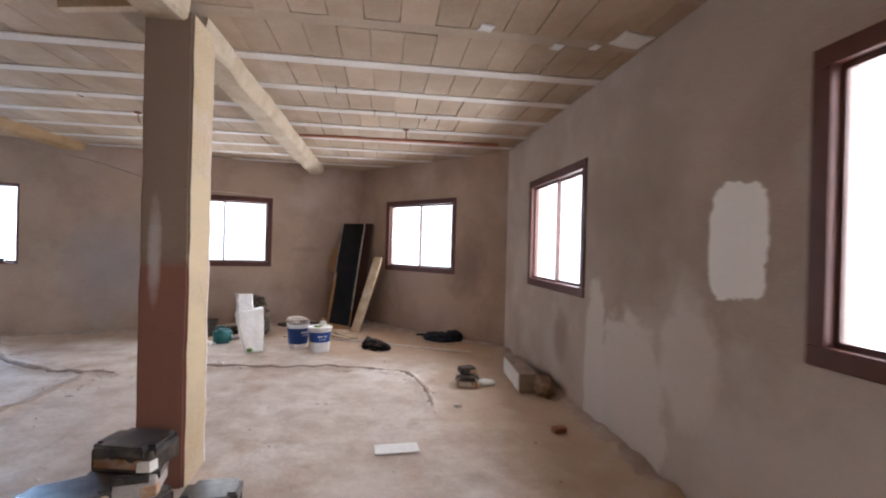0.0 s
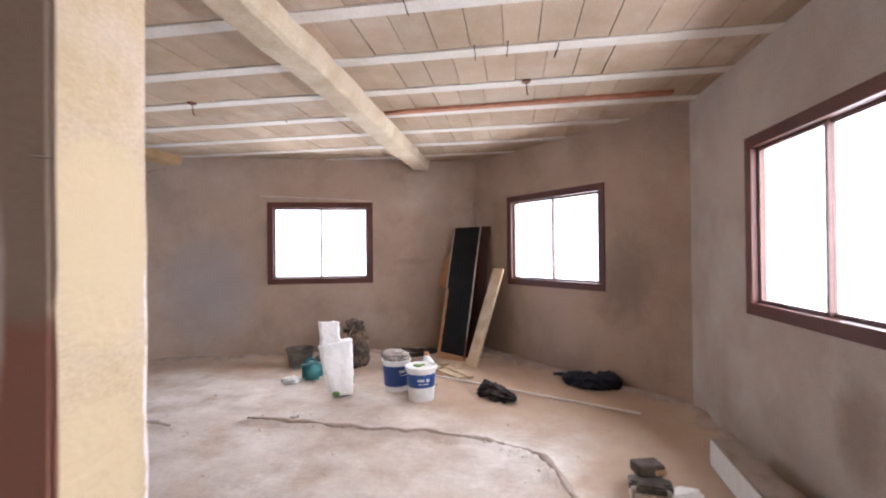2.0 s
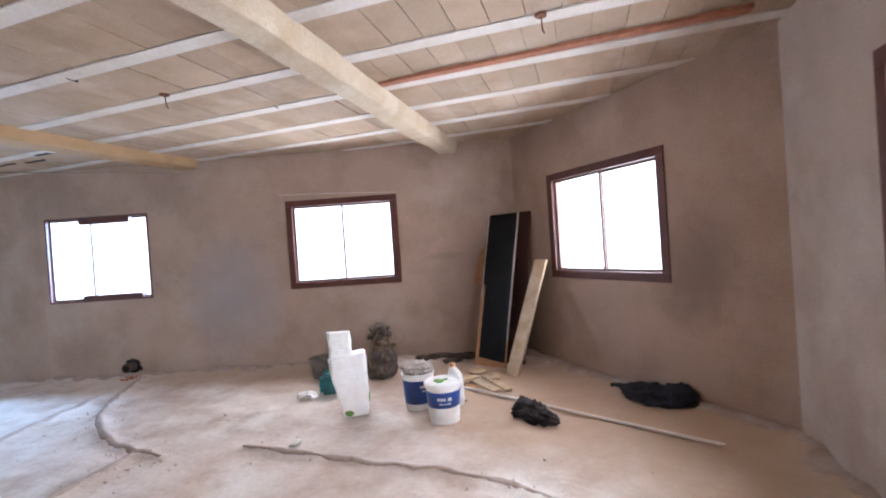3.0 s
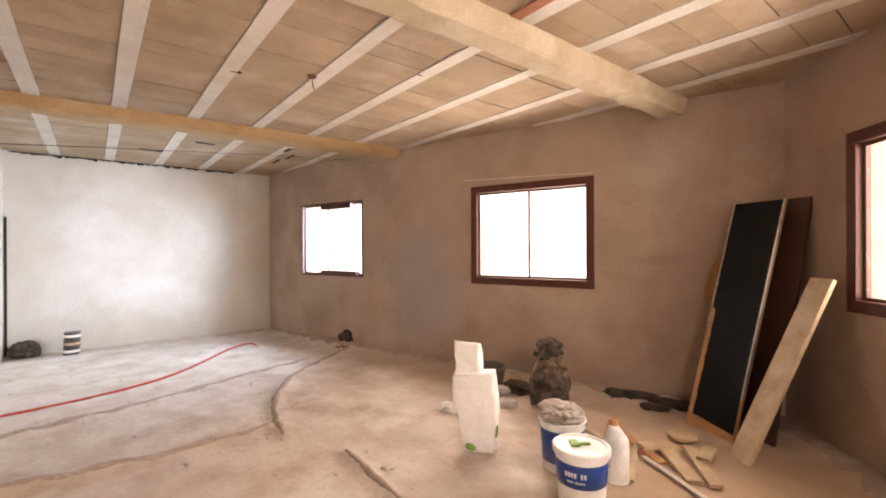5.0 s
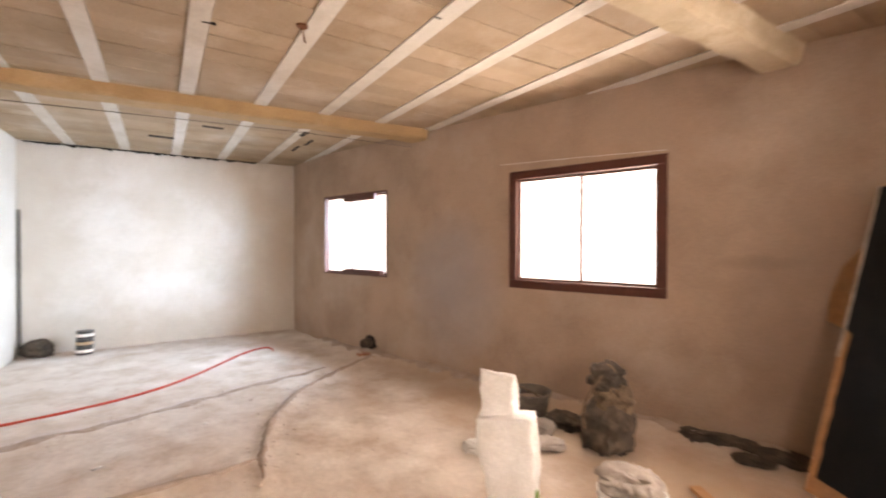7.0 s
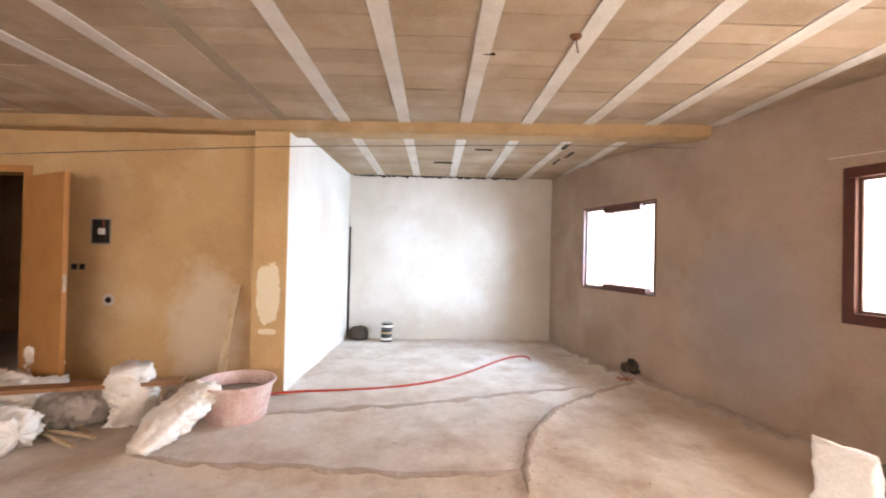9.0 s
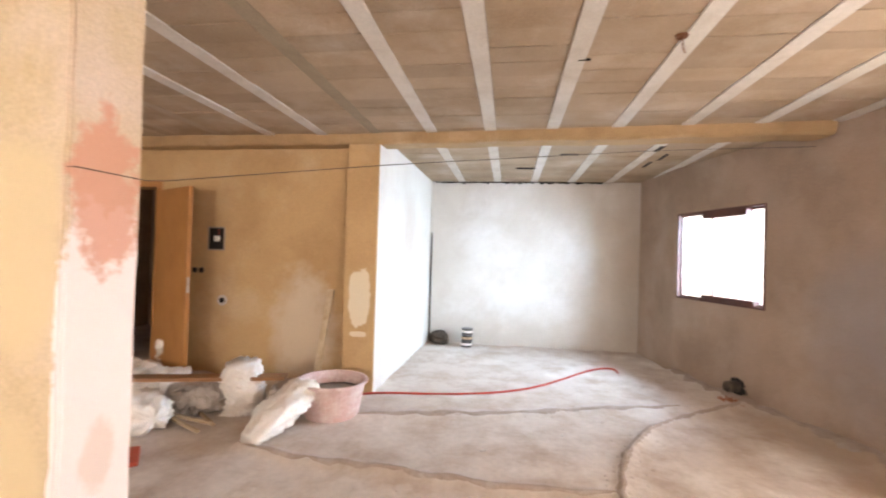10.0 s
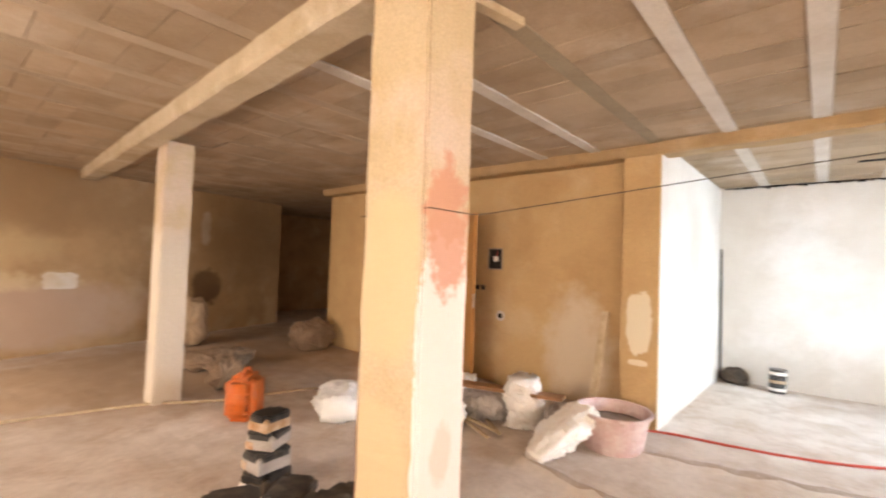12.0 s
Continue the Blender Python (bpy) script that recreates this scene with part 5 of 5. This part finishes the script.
for i, (x, y, w, d) in enumerate(((-4.55, 5.2, 0.05, 0.2), (-5.35, 4.75, 0.05, 0.26), (-4.3, 6.08, 0.22, 0.05), (-4.7, 6.25, 0.28, 0.03), (-5.1, 6.2, 0.3, 0.03), (-2.1, 4.95, 0.012, 0.07), (-1.35, 6.0, 0.015, 0.04), (0.5, 4.9, 0.006, 0.2), (0.7, 4.88, 0.006, 0.2), (1.0, 4.95, 0.006, 0.2), (0.2, 4.3, 0.006, 0.2))):
    bm = bmesh.new()
    box(bm, -w / 2, w / 2, -d / 2, d / 2, -0.008, 0.004)
    bmesh.ops.subdivide_edges(bm, edges=list(bm.edges), cuts=3, use_grid_fill=True)
    rough_up(bm, 0.012, 14, True)
    bmesh.ops.transform(bm, matrix=pose(x, y, CEIL - 0.001), verts=bm.verts)
    part("broken_block", bm, M["void"], ceil, "dark broken gap")
for x, y, w, d in ((1.17, 3.1, 0.09, 0.07), (1.66, 3.25, 0.07, 0.07), (1.89, 3.21, 0.05, 0.06), (2.06, 3.08, 0.2, 0.16)):
    bm = bmesh.new()
    box(bm, -w / 2, w / 2, -d / 2, d / 2, -0.008, 0.0)
    bmesh.ops.subdivide_edges(bm, edges=list(bm.edges), cuts=4, use_grid_fill=True)
    rough_up(bm, 0.015, 12, True)
    bmesh.ops.transform(bm, matrix=pose(x, y, CEIL - 0.001, 0, 0, 10), verts=bm.verts)
    part("filler_dab", bm, M["patch_white"], ceil, "white dab of filler")
bm = bmesh.new()
box(bm, 0, 2.35, -0.035, 0.035, -0.02, 0.01)
rough_up(bm, 0.004, 9)
bmesh.ops.transform(bm, matrix=pose(-0.38, 5.93, CEIL, 0, 0, -2.2), verts=bm.verts)
part("clay_strip", bm, M["brick"], ceil, "exposed red clay strip")
rod([(-0.42, 3.06, 1.585), (-0.415, 3.4, 1.6), (-0.66, 3.41, 1.6), (-1.07, 4.08, 1.74), (-2.2, 5.43, 2.06), (-3.6, 7.12, 2.42)], 0.0018, "string_line", M["dark_bag"], "thin dark string line stretched from the column to the wall", "string", order=2)
rod([(-2.5, 7.43, 2.09), (-1.8, 7.60, 2.06), (-1.12, 7.82, 2.03)], 0.0016, "string_line", M["sack"], "thin pale string stretched over a window", "string", order=2)
bm = bmesh.new()
box(bm, 0, 0.5, -0.028, 0.028, 0, 0.04)
thing("ceiling_batten", bm, M["wood"], "short pale wooden batten nailed under the ceiling", "batten", bevel=0.003, m=pose(-0.66, 3.16, CEIL - 0.046, 0, 0, 168))
# ragged open joint between the alcove's end wall and its ceiling
bm = bmesh.new()
top, low = [], []
for k in range(110):
    y = 3.35 + 2.6 * k / 109
    top.append(bm.verts.new((-6.423, y, CEIL - 0.004)))
    low.append(bm.verts.new((-6.41, y, CEIL - 0.012 - max(0.0, 0.016 + 0.035 * noise.noise(Vector((y * 9, 0, 4))) + 0.03 * noise.noise(Vector((y * 27, 2, 4)))))))
for k in range(109):
    bm.faces.new((top[k], top[k + 1], low[k + 1], low[k]))
bmesh.ops.solidify(bm, geom=list(bm.faces), thickness=0.004)
part("open_joint", bm, M["void"], by_name("wall_alcove_west"), "dark ragged joint under the ceiling")
# mounds and debris by the dark passage
sack("sand_sack", -2.15, -3.3, 0, 70, 0.55, 0.5, 0.72, 79, M["sack_tan"], "tall rounded tan sack standing by the passage", "sack", fold=0.12)
sack("rubble_mound", -3.5, -1.85, 0, 20, 0.75, 0.5, 0.4, 71, M["dirt"], "heap of rubble and sand by the passage", "heap", fold=0.25)
sack("rubble_mound", -1.6, -0.6, 0, 60, 0.5, 0.3, 0.32, 73, M["dirt"], "heap of dirt and rubble behind the column", "heap", fold=0.3)
sack("sand_mound", -1.9, -1.6, 0, 10, 0.9, 0.6, 0.2, 75, M["dirt"], "low heap of sand on the floor", "heap", fold=0.2)
rod([(0.3, -0.75, 0.01), (-0.8, -0.45, 0.012), (-1.3, -0.12, 0.012), (-2.6, 0.25, 0.01)], 0.014, "batten", M["wood"], "long thin pale batten lying on the floor", "batten", order=2)

# loose grit and crumbs along the mortar ridges and over the floor
rnd = random.Random(91)
verts, faces = [], []
for k in range(1500):
    if k % 3:
        pts = RIDGES[k % 4][0]
        e = rnd.randrange(len(pts) - 1)
        u = rnd.random()
        x = pts[e][0] + (pts[e + 1][0] - pts[e][0]) * u + rnd.gauss(0, 0.09)
        y = pts[e][1] + (pts[e + 1][1] - pts[e][1]) * u + rnd.gauss(0, 0.09)
    else:
        x, y = rnd.uniform(-5.6, 1.7), rnd.uniform(2.2, 6.2)
    r = 0.003 + 0.010 * rnd.random() ** 4
    z = ground(x, y) + r * 0.3
    o = len(verts)
    turn = rnd.uniform(0, 6.28)
    for q in range(4):
        rr = r * rnd.uniform(0.7, 1.4)
        verts.append((x + rr * math.cos(turn + q * 1.57), y + rr * math.sin(turn + q * 1.57), z))
    verts += [(x, y, z + r * rnd.uniform(0.5, 0.9)), (x, y, z - r)]
    for q in range(4):
        faces += [(o + q, o + (q + 1) % 4, o + 4), (o + (q + 1) % 4, o + q, o + 5)]
grit = bpy.data.meshes.new("floor_grit")
grit.from_pydata(verts, [], faces)
grit.materials.append(M["floor"])
tagged(new("floor_grit", grit), "loose brown mortar grit scattered over the floor", "grit", "", "stuff")
